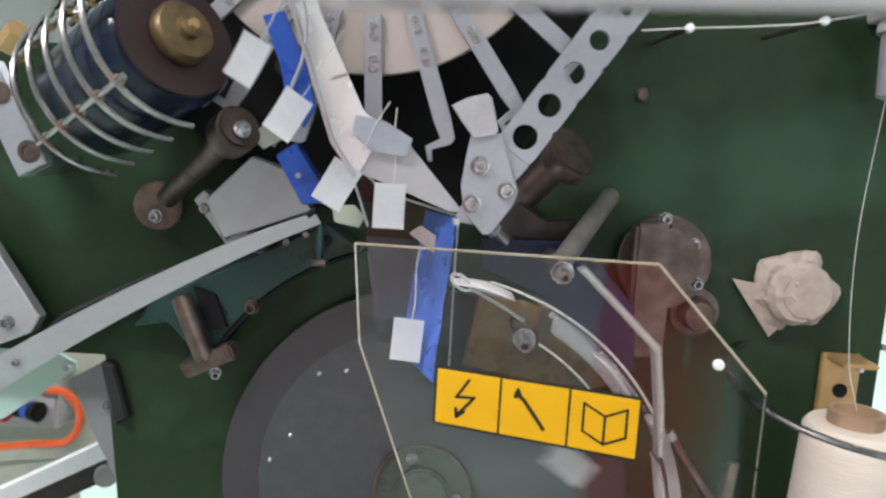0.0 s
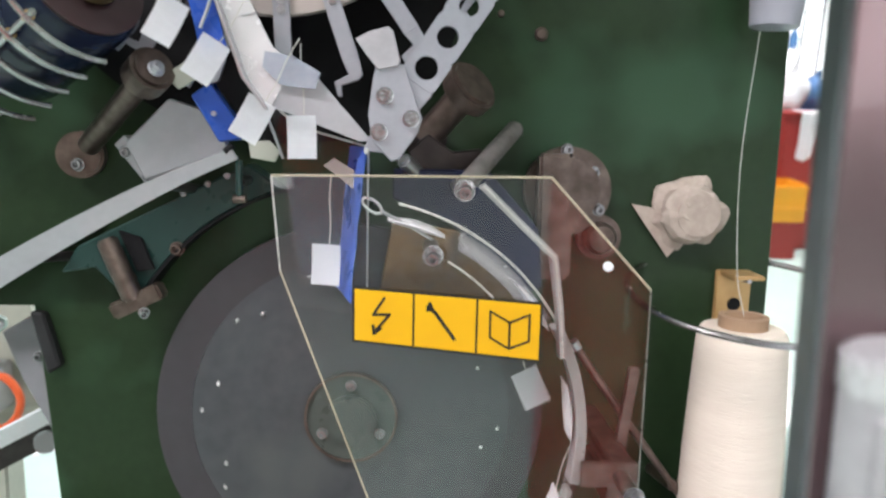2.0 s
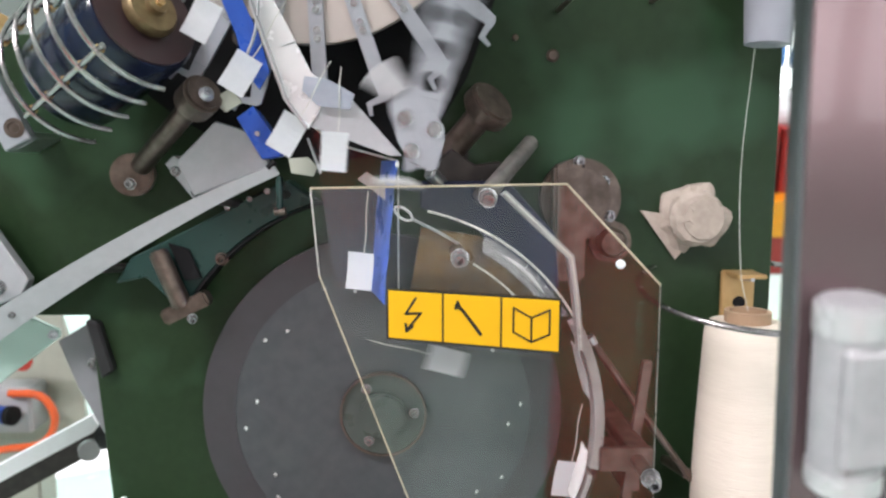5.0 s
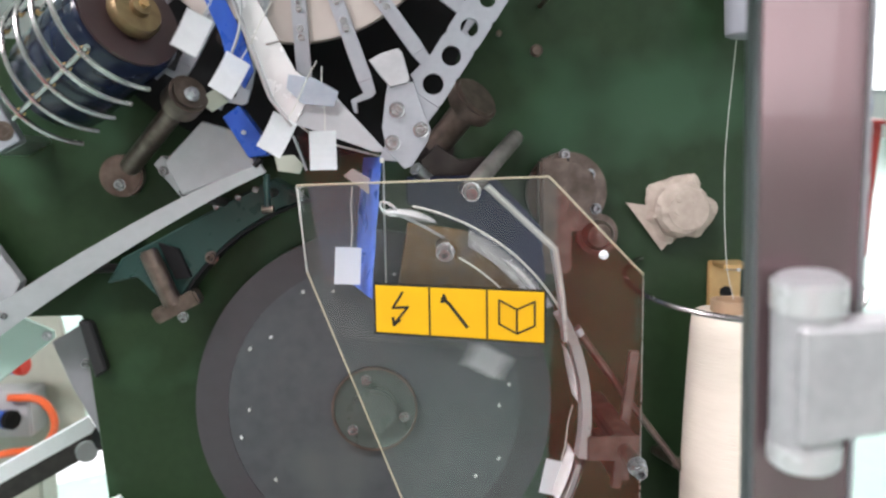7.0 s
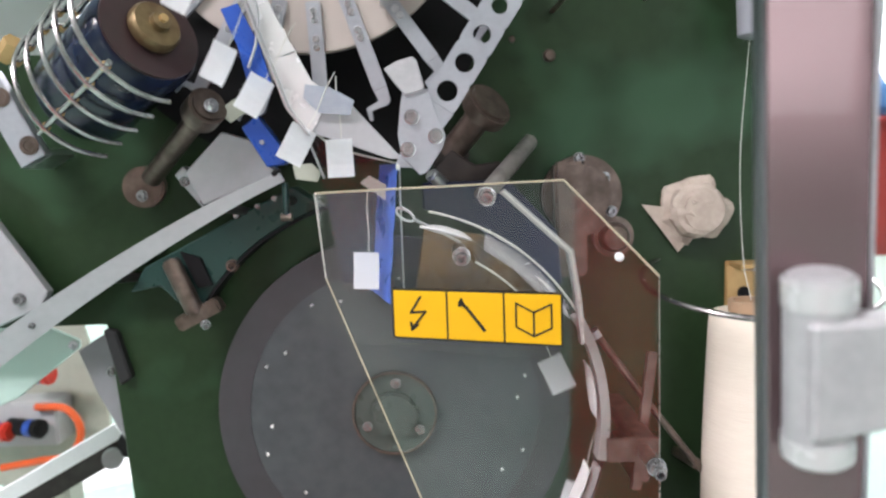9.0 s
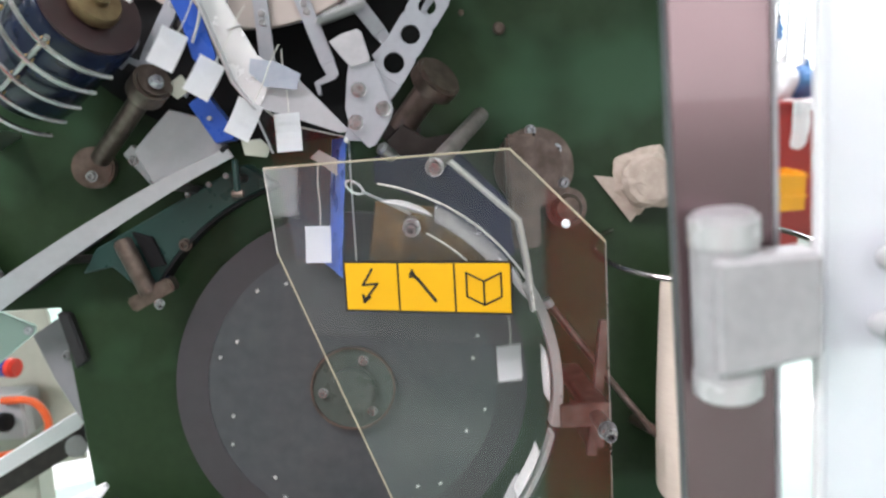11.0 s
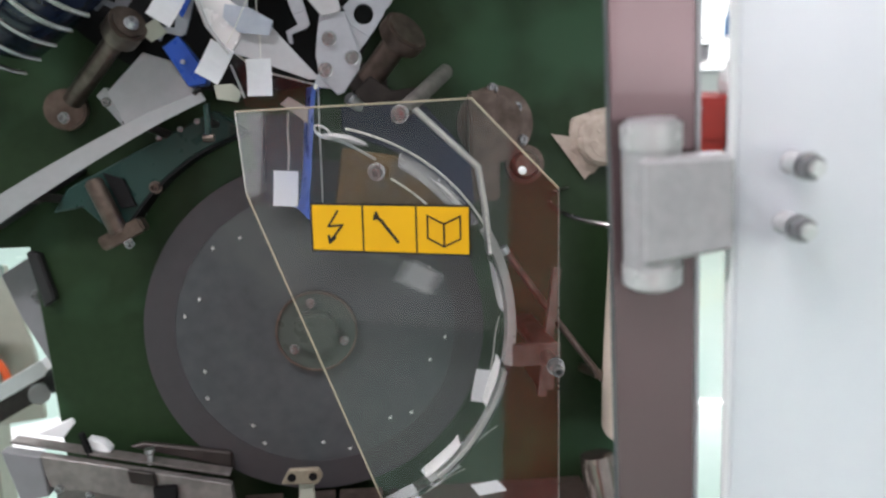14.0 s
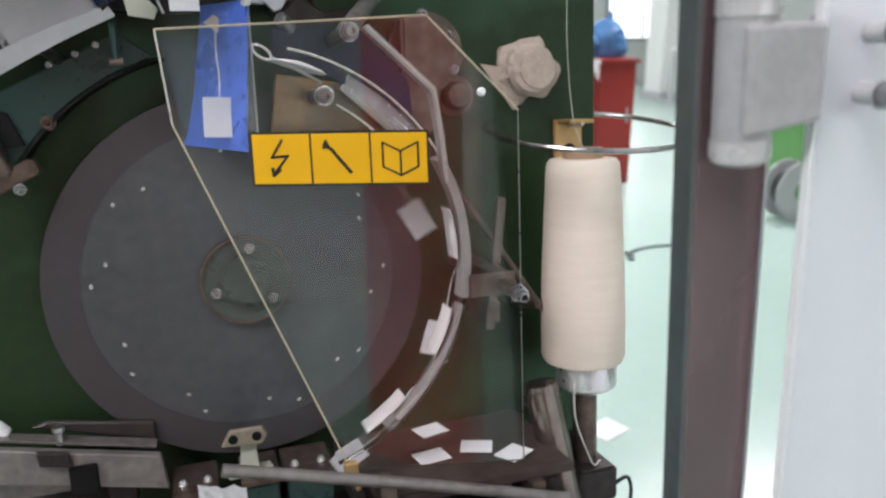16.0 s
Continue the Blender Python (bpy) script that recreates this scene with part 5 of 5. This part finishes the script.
# ---- silver strip, teal housing plate, bracket ----
def left_hardware():
    s = thing("silver_strip", (-0.15, -0.09, 1.28), "long bent silver steel strip coming forward", "strip")
    path = smooth_path([(-0.043, -0.085, 1.3478), (-0.082, -0.085, 1.331), (-0.130, -0.085, 1.3066), (-0.184, -0.085, 1.2765), (-0.240, -0.085, 1.2424), (-0.300, -0.085, 1.2025), (-0.37, -0.085, 1.1515)], 6)
    part("strip", sweep_band(path, (-0.0020, -0.0012, 0.0038), (0.0003, 0.0006, 0.0004), 3.0), SATIN, s)
    part("end_pin", rod((-0.050, -0.085, 1.349), (-0.044, -0.085, 1.354), 0.0026, 8), BLACK, s)
    for p in (path[8], path[20]):
        part("stay", rod((p.x, p.y + 0.003, p.z), (p.x + 0.01, -0.001, p.z - 0.01), 0.004, 10), DARK_STEEL, s)
    screw((-0.262, -0.0865, 1.2285), s, 0.0025, 0.003)
    gp = thing("grey_side_plate", (-0.30, -0.02, 1.26), "light grey steel side plate with a screw", "plate")
    part("plate", slab([(-0.360, 1.335), (-0.318, 1.318), (-0.274, 1.249), (-0.281, 1.236), (-0.345, 1.208), (-0.375, 1.25)], -0.034, -0.022, 0.001), SATIN, gp)
    part("spacer", rod((-0.32, -0.022, 1.265), (-0.32, -0.001, 1.265), 0.010, 16), DARK_STEEL, gp)
    screw((-0.300, -0.034, 1.243), gp, 0.0052, 0.005)
    bb = thing("black_bar_over_strip", (-0.23, -0.02, 1.25), "black bar above the silver strip", "bar")
    part("bar", slab([(-0.292, 1.220), (-0.258, 1.252), (-0.184, 1.291), (-0.174, 1.284), (-0.258, 1.230)], -0.030, -0.001, 0.002), RUBBER, bb)
    part("clip", box(-0.222, -0.208, -0.034, -0.030, 1.255, 1.269, 0.0008), DARK_STEEL, bb)
    t = thing("teal_housing_plate", (-0.10, -0.01, 1.27), "dark teal painted housing plate with a curved edge", "plate")
    edge = arc_xz(HUBC.x, HUBC.z, 0.205, 106, 152, 14)
    part("plate", slab([(-0.045, 1.338)] + edge + [(-0.172, 1.250), (-0.20, 1.245), (-0.185, 1.268)], -0.030, -0.001, 0.0015), TEAL, t)
    part("dark_lip", slab(arc_xz(HUBC.x, HUBC.z, 0.2049, 104, 150, 16) + arc_xz(HUBC.x, HUBC.z, 0.2025, 150, 104, 16), -0.034, -0.001, 0), BLACK, t, "black rubber lip along the curve")
    for x, z in ((-0.104, 1.267), (-0.144, 1.241)):
        screw((x, -0.030, z), t, 0.005, 0.006, mat=WORN)
    for x, z in ((-0.098, 1.313), (-0.078, 1.321), (-0.062, 1.328)):
        screw((x, -0.030, z), t, 0.0022, 0.003)
    b = thing("pivot_bracket", (-0.14, -0.03, 1.24), "brown steel pivot bracket with a dark slot", "bracket")
    part("bar", rod((-0.157, -0.042, 1.276), (-0.136, -0.044, 1.226), 0.0085, 18, bevel=0.002), WORN, b, smooth=True)
    part("foot", box(-0.156, -0.112, -0.048, -0.030, 1.218, 1.232, 0.002, pose(0, 0, 0, 0, -26, 0)), WORN, b)
    part("slot", slab([(-0.150, 1.282), (-0.132, 1.276), (-0.122, 1.250), (-0.136, 1.248)], -0.035, -0.0305, 0.0005), BLACK, b)
    screw((-0.128, -0.045, 1.216), b, 0.0038, 0.006, (0.3, -0.9, -0.2))
    # behind the panel's lower corner
    g = thing("grey_bracket_plate", (-0.26, 0.02, 1.18), "grey steel bracket plate with a rubber buffer", "bracket")
    part("plate", slab([(-0.278, 1.180), (-0.236, 1.205), (-0.228, 1.150), (-0.225, 1.090), (-0.238, 1.085), (-0.262, 1.135)], 0.020, 0.026, 0.001), MID_GREY, g)
    part("buffer", slab([(-0.238, 1.207), (-0.226, 1.205), (-0.214, 1.158), (-0.226, 1.150)], -0.010, 0.0195, 0.002), RUBBER, g, "black rubber buffer")
    screw((-0.246, 0.020, 1.158), g, 0.004, 0.005)
    k = thing("white_lever", (-0.32, 0.05, 1.17), "white enamelled lever plate", "lever")
    part("plate", slab([(-0.42, 1.20), (-0.335, 1.205), (-0.292, 1.184), (-0.292, 1.176), (-0.36, 1.125), (-0.42, 1.10)], 0.052, 0.058, 0.001), FLOOR, k, "pale mint lever")
    part("screw", cap_screw((-0.298, 0.052, 1.179), 0.004, 0.004), STEEL, k, smooth=True)
    r = thing("slide_rail", (-0.4, 0.24, 0.98), "white topped slide rail with a black end cap", "rail")
    d = Vector((0.86, 0, 0.5)).normalized()
    a, e = Vector((-0.80, 0.24, 0.775)), Vector((-0.338, 0.24, 1.023))
    part("rail", sweep_band([a, e], (-0.005, 0, 0.0085), (0, 0.012, 0)), PAPER, r)
    part("lower_rail", sweep_band([a + Vector((0.011, 0, -0.019)), e + Vector((0.011, 0, -0.019))], (-0.006, 0, 0.0105), (0, 0.010, 0)), DARK_STEEL, r)
    part("end_cap", rod((-0.336, 0.232, 1.002), (-0.310, 0.232, 1.006), 0.0165, 20, bevel=0.003), RUBBER, r)
    part("end_disc", rod((-0.346, 0.222, 0.990), (-0.342, 0.214, 0.990), 0.013, 24), GREY, r, smooth=True)
    part("leg", box(-0.56, -0.53, 0.245, 0.275, 0.0, 0.86, 0.003), GREY, r)
    STAND[0] = LEANING @ Matrix.Translation((0.055, -0.604, 1.407)) @ Matrix.Scale(1.33, 4) @ Matrix.Translation((-0.055, 0.604, -1.407))
    v = thing("valve_block", (-0.5, 0.40, 1.0), "pale olive valve block with coloured hose fittings", "valve block")
    part("back_plate", slab([(-0.66, 1.150), (-0.455, 1.165), (-0.425, 1.030), (-0.42, 0.93), (-0.66, 0.90)], 0.40, 0.41, 0.001), OLIVE, v)
    part("stand", box(-0.60, -0.50, 0.41, 0.46, 0.385, 0.95, 0.003), OLIVE, v)
    part("body", box(-0.62, -0.475, 0.35, 0.40, 0.985, 1.05, 0.003), GREY, v)
    for i, (x, z, m1) in enumerate(((-0.500, 1.095, RED_CAP), (-0.565, 1.015, RED_CAP), (-0.520, 1.018, BLACK), (-0.60, 1.085, BLUE))):
        f = part("fitting", rod((x - 0.02, 0.345, z), (x + 0.012, 0.335, z), 0.012, 18, bevel=0.002), BLACK, v, smooth=True)
        part("collar", rod((x + 0.012, 0.335, z), (x + 0.022, 0.332, z), 0.0125, 18), BLUE, f)
        part("cap", rod((x + 0.022, 0.332, z), (x + 0.036, 0.328, z), 0.0135, 18, bevel=0.003), m1, f, smooth=True)
    part("hose", tube(smooth_path([(-0.50, 0.345, 1.045), (-0.455, 0.34, 1.042), (-0.437, 0.34, 1.01), (-0.455, 0.34, 0.975), (-0.505, 0.345, 0.965), (-0.56, 0.35, 0.955)], 8), 0.0055, 8), ORANGE, v, "orange air hose", smooth=True)
    STAND[0] = UPRIGHT
    for x, y, w, turn in ((-1.20, 1.74, 0.17, 24), (-1.75, 2.3, 0.15, 10), (-1.36, 2.75, 0.14, 60)):
        tagged(part("floor_paper", box(x - w, x + w, y - w * 0.7, y + w * 0.7, 0.001, 0.004, 0.0005, pose(0, 0, 0, 0, 0, turn)), PAPER), "white paper sheet lying on the floor", "paper", "papers on the floor")
    STAND[0] = LEANING


left_hardware()


# ---- bottom clutter ----
def bottom():
    r = thing("bottom_rail", (-0.15, -0.05, 0.99), "worn grey brown steel rail below the disc", "rail")
    part("rail", slab([(-0.221, 1.020), (-0.046, 0.980), (-0.042, 0.948), (-0.214, 0.988)], -0.062, -0.052, 0.001), RAIL, r)
    part("end_plate", slab([(-0.254, 1.027), (-0.219, 1.019), (-0.214, 0.980), (-0.240, 0.976)], -0.064, -0.050, 0.001), MID_GREY, r, "grey steel end plate")
    part("top_flange", sweep_band([(-0.252, -0.040, 1.029), (-0.050, -0.040, 0.983)], (0, 0.008, 0), (0.0003, 0, 0.0009)), RAIL, r)
    part("lower_rail", slab([(-0.214, 0.984), (-0.09, 0.957), (-0.09, 0.915), (-0.214, 0.930)], -0.050, -0.034, 0.001), RAIL, r)
    part("clamp", slab([(-0.140, 1.003), (-0.116, 0.998), (-0.114, 0.985), (-0.138, 0.990)], -0.068, -0.062, 0.001), DARK_STEEL, r)
    part("dark_clip", box(-0.118, -0.096, -0.067, -0.062, 0.958, 0.984, 0.001), BLACK, r)
    part("foot", box(-0.20, -0.07, -0.050, -0.001, 0.93, 0.958, 0.001), DARK_STEEL, r)
    part("wing_screw", lathe([(0.003, 0), (0.003, 0.010), (0.005, 0.012), (0.005, 0.016)], (-0.125, -0.045, 0.998), (0, 0, 1), 12), STEEL, r, smooth=True)
    part("post", tube([(-0.181, -0.045, 1.010), (-0.187, -0.046, 1.034)], 0.0032, 8), BLACK, r, smooth=True)
    part("white_cap", slab([(-0.186, 1.026), (-0.170, 1.022), (-0.162, 1.012), (-0.168, 1.007), (-0.182, 1.010)], -0.040, -0.028, 0.002), PAPER, r, smooth=True)
    part("white_tray", slab([(-0.234, 1.031), (-0.200, 1.045), (-0.197, 1.040), (-0.208, 1.026)], -0.036, -0.030, 0.001), PAPER, r)
    part("cover", slab([(-0.150, 1.010), (-0.136, 1.014), (-0.050, 0.999), (-0.050, 0.981)], -0.030, -0.022, 0.002), DARK_STEEL, r)
    for x, z in ((-0.178, 0.977), (-0.105, 0.966), (-0.205, 0.986)):
        part("screw", cap_screw((x, -0.062, z), 0.0036, 0.004, (0, -1, 0)), BOLT, r)
    for i, (x, w) in enumerate(((-0.02, 0.034), (0.035, 0.03), (0.078, 0.04))):
        b = thing("clamp_block", (x, -0.06, 0.93), "small green and steel clamp block on the base", "block", "clamp blocks")
        part("body", box(x - w / 2, x + w / 2, -0.085, -0.02, 0.905, 0.948, 0.002), TEAL, b)
        part("cover", box(x - w / 2 - 0.002, x + w / 2 + 0.002, -0.088, -0.03, 0.948, 0.953, 0.001), WORN, b)
        for s in (-1, 1):
            part("screw", cap_screw((x + s * w * 0.3, -0.07, 0.953), 0.0032, 0.004, (0, 0, 1)), BRIGHT, b, smooth=True)
        part("bearer", box(x - w / 2, x + w / 2, -0.085, -0.001, 0.87, 0.905, 0.001), DARK_STEEL, b)
    t = thing("tan_finger", (0.025, -0.07, 0.953), "tan brass finger with two oval holes below the disc", "finger")
    part("finger", slab([(0.017, 0.953), (0.036, 0.953), (0.034, 0.975), (0.037, 0.990), (0.019, 0.990), (0.020, 0.972)], -0.072, -0.066, 0.001), OLIVE, t)
    part("head", slab([(0.004, 0.984), (0.012, 0.9985), (0.040, 0.9985), (0.044, 0.990), (0.038, 0.982)], -0.078, -0.0725, 0.0012), TAN, t)
    for x in (0.0145, 0.0345):
        part("hole", lathe([(0.0042, 0), (0.0042, 0.0004)], (x, -0.0781, 0.9905), (0, -1, 0), 16), BLACK, t)
    part("foot", box(0.008, 0.046, -0.078, -0.060, 0.9532, 0.957, 0.0005), OLIVE, t)
    w = thing("paper_scrap", (0.0, -0.115, 0.96), "crumpled white paper scrap caught on the front bar", "paper")
    bm = bmesh.new()
    rows = [[bm.verts.new((-0.016 + 0.036 * i / 8, -0.1445 - 0.006 * abs(noise.noise(Vector((i * 0.7, j * 0.9, 8)))), 0.988 - 0.022 * j / 6 - 0.0095 * i / 8 + 0.006 * noise.noise(Vector((i * 0.6, j * 0.5, 2))))) for i in range(9)] for j in range(7)]
    for j in range(6):
        for i in range(8):
            bm.faces.new((rows[j][i], rows[j][i + 1], rows[j + 1][i + 1], rows[j + 1][i]))
    bmesh.ops.solidify(bm, geom=bm.faces[:], thickness=0.0008)
    part("sheet", bm, PAPER, w)
    e = thing("guard_clip", (0.107, -0.128, 0.966), "small olive plastic clip at the guard tip", "clip")
    part("clip", slab([(0.101, 0.976), (0.112, 0.976), (0.114, 0.950), (0.109, 0.950), (0.108, 0.964), (0.101, 0.966)], -0.134, -0.126, 0.001), BRASS, e)
    part("arm", box(0.108, 0.117, -0.128, -0.02, 0.930, 0.946, 0.001), DARK_STEEL, e)
    for i, (x, y, a) in enumerate(((0.212, -0.018, 15), (0.242, -0.073, -24), (0.194, -0.078, 8), (0.2685, -0.1035, 30))):
        tg = tagged(part("fallen_tag", box(x - 0.0155, x + 0.0155, y - 0.0125, y + 0.0125, 0.9385 + 0.0009 * i, 0.9392 + 0.0009 * i, 0, pose(0, 0, 0, 0, 0, a)), PAPER), "white paper tag lying on the dark shelf", "tag", "fallen tags")


bottom()


# ---- moving tags and bags ----
PERIOD, FIRST = 0.6365, 0.425


def make_tag():
    t = thing("paper_tag", (0, 0, 0), "white paper tag hanging on a thin thread", "tag", "moving tags")
    bm = bmesh.new()
    nx, nz = 4, 6
    grid = [[bm.verts.new((0.0215 * (i / nx - 0.5), 0.0016 * math.sin(3.1 * j / nz) - 0.0008, 0.031 * (j / nz - 0.5))) for i in range(nx + 1)] for j in range(nz + 1)]
    for j in range(nz):
        for i in range(nx):
            bm.faces.new((grid[j][i], grid[j][i + 1], grid[j + 1][i + 1], grid[j + 1][i]))
    bmesh.ops.solidify(bm, geom=bm.faces[:], thickness=0.0006)
    part("card", bm, PAPER, t)
    part("thread", tube(smooth_path([(0.002, 0, 0.0145), (0.0026, -0.0004, 0.03), (0.001, 0.0002, 0.050), (0.0015, 0, 0.066)], 4), 0.0005, 5), THREAD, t)
    return t


def make_bag():
    t = thing("tea_bag", (0, 0, 0), "thin grey white filter paper tea bag", "tea bag", "moving tea bags")
    bm = bmesh.new()
    nx, ny = 10, 6
    top, bot = [], []
    for i in range(nx + 1):
        u = i / nx
        a, b = [], []
        for j in range(ny + 1):
            v = j / ny
            puff = 0.0032 * (math.sin(math.pi * u) * math.sin(math.pi * v)) ** 0.6 + 0.0003
            puff *= 1 + 0.25 * noise.noise(Vector((u * 7, v * 5, 2)))
            bend = -0.0016 * (2 * u - 1) ** 2
            a.append(bm.verts.new((0.042 * (u - 0.5), 0.024 * (v - 0.5), bend + puff)))
            b.append(bm.verts.new((0.042 * (u - 0.5), 0.024 * (v - 0.5), bend - puff)))
        top.append(a)
        bot.append(b)
    for i in range(nx):
        for j in range(ny):
            bm.faces.new((top[i][j], top[i + 1][j], top[i + 1][j + 1], top[i][j + 1]))
            bm.faces.new((bot[i][j], bot[i][j + 1], bot[i + 1][j + 1], bot[i + 1][j]))
    for i in range(nx):
        bm.faces.new((top[i][0], bot[i][0], bot[i + 1][0], top[i + 1][0]))
        bm.faces.new((top[i][ny], top[i + 1][ny], bot[i + 1][ny], bot[i][ny]))
    for j in range(ny):
        bm.faces.new((top[0][j], top[0][j + 1], bot[0][j + 1], bot[0][j]))
        bm.faces.new((top[nx][j], bot[nx][j], bot[nx][j + 1], top[nx][j + 1]))
    part("pouch", bm, BAG, t, smooth=True)
    part("seam", box(-0.0225, -0.0205, -0.012, 0.012, -0.0022, -0.0012, 0), BAG, t)
    return t


P = PERIOD
# seconds from the release of a tag, its place, and its lean in degrees clockwise
TAG_WAY = [
    (-7 * P, -0.150, -0.112, 1.640, 30), (-6 * P + 0.48, -0.100, -0.112, 1.475, 30), (-5 * P + 0.18, -0.089, -0.112, 1.456, 28), (-5 * P + 0.48, -0.073, -0.112, 1.423, 30),
    (-4 * P + 0.18, -0.062, -0.110, 1.421, 32), (-4 * P + 0.48, -0.046, -0.110, 1.396, 32), (-3 * P + 0.18, -0.027, -0.108, 1.374, 30), (-2 * P - 0.02, -0.020, -0.106, 1.372, 20),
    (-2 * P + 0.15, 0.009, -0.104, 1.361, 2), (-P - 0.22, 0.009, -0.100, 1.361, -3), (-P - 0.15, 0.010, -0.095, 1.305, -6), (-P - 0.05, 0.022, -0.095, 1.286, 3), (-P + 0.05, 0.025, -0.095, 1.265, 6),
    (-0.30, 0.026, -0.095, 1.267, 2), (-0.22, 0.027, -0.095, 1.268, 4), (-0.15, 0.047, -0.095, 1.299, 12), (-0.05, 0.050, -0.095, 1.290, -10), (0.05, 0.066, -0.095, 1.197, -40), (0.13, 0.096, -0.098, 1.190, -75),
    (0.20, 0.140, -0.100, 1.184, -60), (0.28, 0.184, -0.100, 1.178, -35), (0.42, 0.180, -0.100, 1.149, 10), (0.52, 0.172, -0.100, 1.136, 30), (0.62, 0.177, -0.100, 1.112, 20), (0.72, 0.198, -0.100, 1.090, 10),
    (0.92, 0.197, -0.100, 1.070, 15), (1.00, 0.190, -0.100, 1.044, 25), (1.63, 0.150, -0.100, 1.000, 55), (2.20, 0.112, -0.100, 0.970, 60), (2.35, 0.094, -0.118, 0.900, 60), (2.75, 0.090, -0.135, 0.02, 80)]
# the same for a bag: first in the grippers, then round the guide, then down


def on_guide(s, a):
    return s, GCX + (GR - 0.006) * math.cos(radians(a)), -0.109, GCZ + (GR - 0.006) * math.sin(radians(a)), 90 - a


BAG_WAY = [(-1.60, 0.120, -0.084, 1.760, -60), (-0.90, 0.060, -0.084, 1.470, -20), (-0.62, 0.046, -0.090, 1.380, 0), on_guide(-0.42, 78.0), on_guide(-0.05, 60.0), on_guide(0.20, 42.0), on_guide(0.20 + P / 2, 26.0),
           on_guide(0.20 + P, 11.0), on_guide(0.20 + 1.5 * P, -4.0), on_guide(0.20 + 2 * P, -19.0), on_guide(0.20 + 2.5 * P, -34.0), on_guide(0.20 + 3 * P, -48.0), on_guide(0.20 + 3.6 * P, -70.0),
           (0.35 + 3.6 * P, 0.085, -0.118, 0.900, 165), (0.75 + 3.6 * P, 0.075, -0.150, 0.012, 178)]


def along(way, s):
    if s <= way[0][0]:
        return way[0][1:]
    for a, b in zip(way, way[1:]):
        if s <= b[0]:
            f = (s - a[0]) / (b[0] - a[0])
            return tuple(p + (q - p) * f for p, q in zip(a[1:], b[1:]))
    return way[-1][1:]


def times_of(way, release):
    ts = sorted({0.0, 16.0} | {round(release + w[0], 3) for w in way if 0.04 < release + w[0] < 15.96})
    return ts


def motions():
    # the disc turns steadily, clockwise
    walk(ROTARY, [(0.5 * i, LEANING @ Matrix.Translation(HUBC) @ pose(0, 0, 0, 0, 69.3 * 0.5 * i - 128.6, 0)) for i in range(33)])
    # the gripper wheel steps on by one arm a cycle, the rocker swings out and back
    star, rock = [(0.0, 0.0)], [(0.0, 0.0)]
    for k in range(25):
        v = FIRST + PERIOD * k
        if v + 0.2 < 16:
            star += [(v - 0.14, -PITCH * k), (v + 0.12, -PITCH * (k + 1))]
            rock += [(v - 0.14, 0.0), (v - 0.04, -38.0), (v + 0.085, -39.0), (v + 0.15, 0.0)]
    star.append((16.0, star[-1][1]))
    rock.append((16.0, 0.0))
    walk(STAR, [(t, LEANING @ Matrix.Translation(STARC) @ pose(0, 0, 0, 0, a, 0)) for t, a in star])
    walk(ROCKER, [(t, LEANING @ Matrix.Translation(PIVOT) @ pose(0, 0, 0, 0, a, 0)) for t, a in rock])
    # the loose film swings a little in the draught
    swing = ((0.0, 13), (1.5, 6), (3.0, 3), (4.7, 3), (7.0, 7), (8.2, 7), (11.0, 5), (12.3, 0), (14.05, 1), (14.45, 25), (15.2, 28), (16.0, 26))
    walk(FILM, [(t, LEANING @ Matrix.Translation(FILM_AT) @ pose(0, 0, 0, 0, 0, a)) for t, a in swing])
    first_tag, first_bag = make_tag(), make_bag()
    tags = [first_tag] + [copy_thing(first_tag, Matrix()) for i in range(35)]
    bags = [first_bag] + [copy_thing(first_bag, Matrix()) for i in range(33)]
    n = 0
    for k in range(-5, 31):
        release = FIRST + PERIOD * k
        tag = tags[n]
        rows = []
        for t in times_of(TAG_WAY, release):
            x, y, z, lean = along(TAG_WAY, t - release)
            s = t - release
            if s <= TAG_WAY[0][0]:
                y -= 0.0012 * max(0, k - 6)
            if s >= 2.7:
                x, y = x + 0.02 * math.sin(k * 2.1), y - 0.03 - 0.02 * math.cos(k * 1.7)
            rows.append((t, LEANING @ pose(x, y, z, 0, lean, 8 * math.sin(k * 1.3))))
        walk(tag, rows)
        n += 1
    n = 0
    for k in range(-5, 29):
        release = FIRST + PERIOD * k
        bag = bags[n]
        rows = []
        for t in sorted(set(times_of(BAG_WAY, release))):
            x, y, z, lean = along(BAG_WAY, t - release)
            if t - release <= BAG_WAY[0][0]:
                x, z = x + 0.01 * max(0, k - 2), z + 0.004 * max(0, k - 2)
            if t - release > 3.0:
                x, y = x + 0.03 * math.sin(k * 1.9), y - 0.03 * math.cos(k * 2.3)
            rows.append((t, LEANING @ pose(x, y, z, 0, lean, 0)))
        walk(bag, rows)
        n += 1


motions()
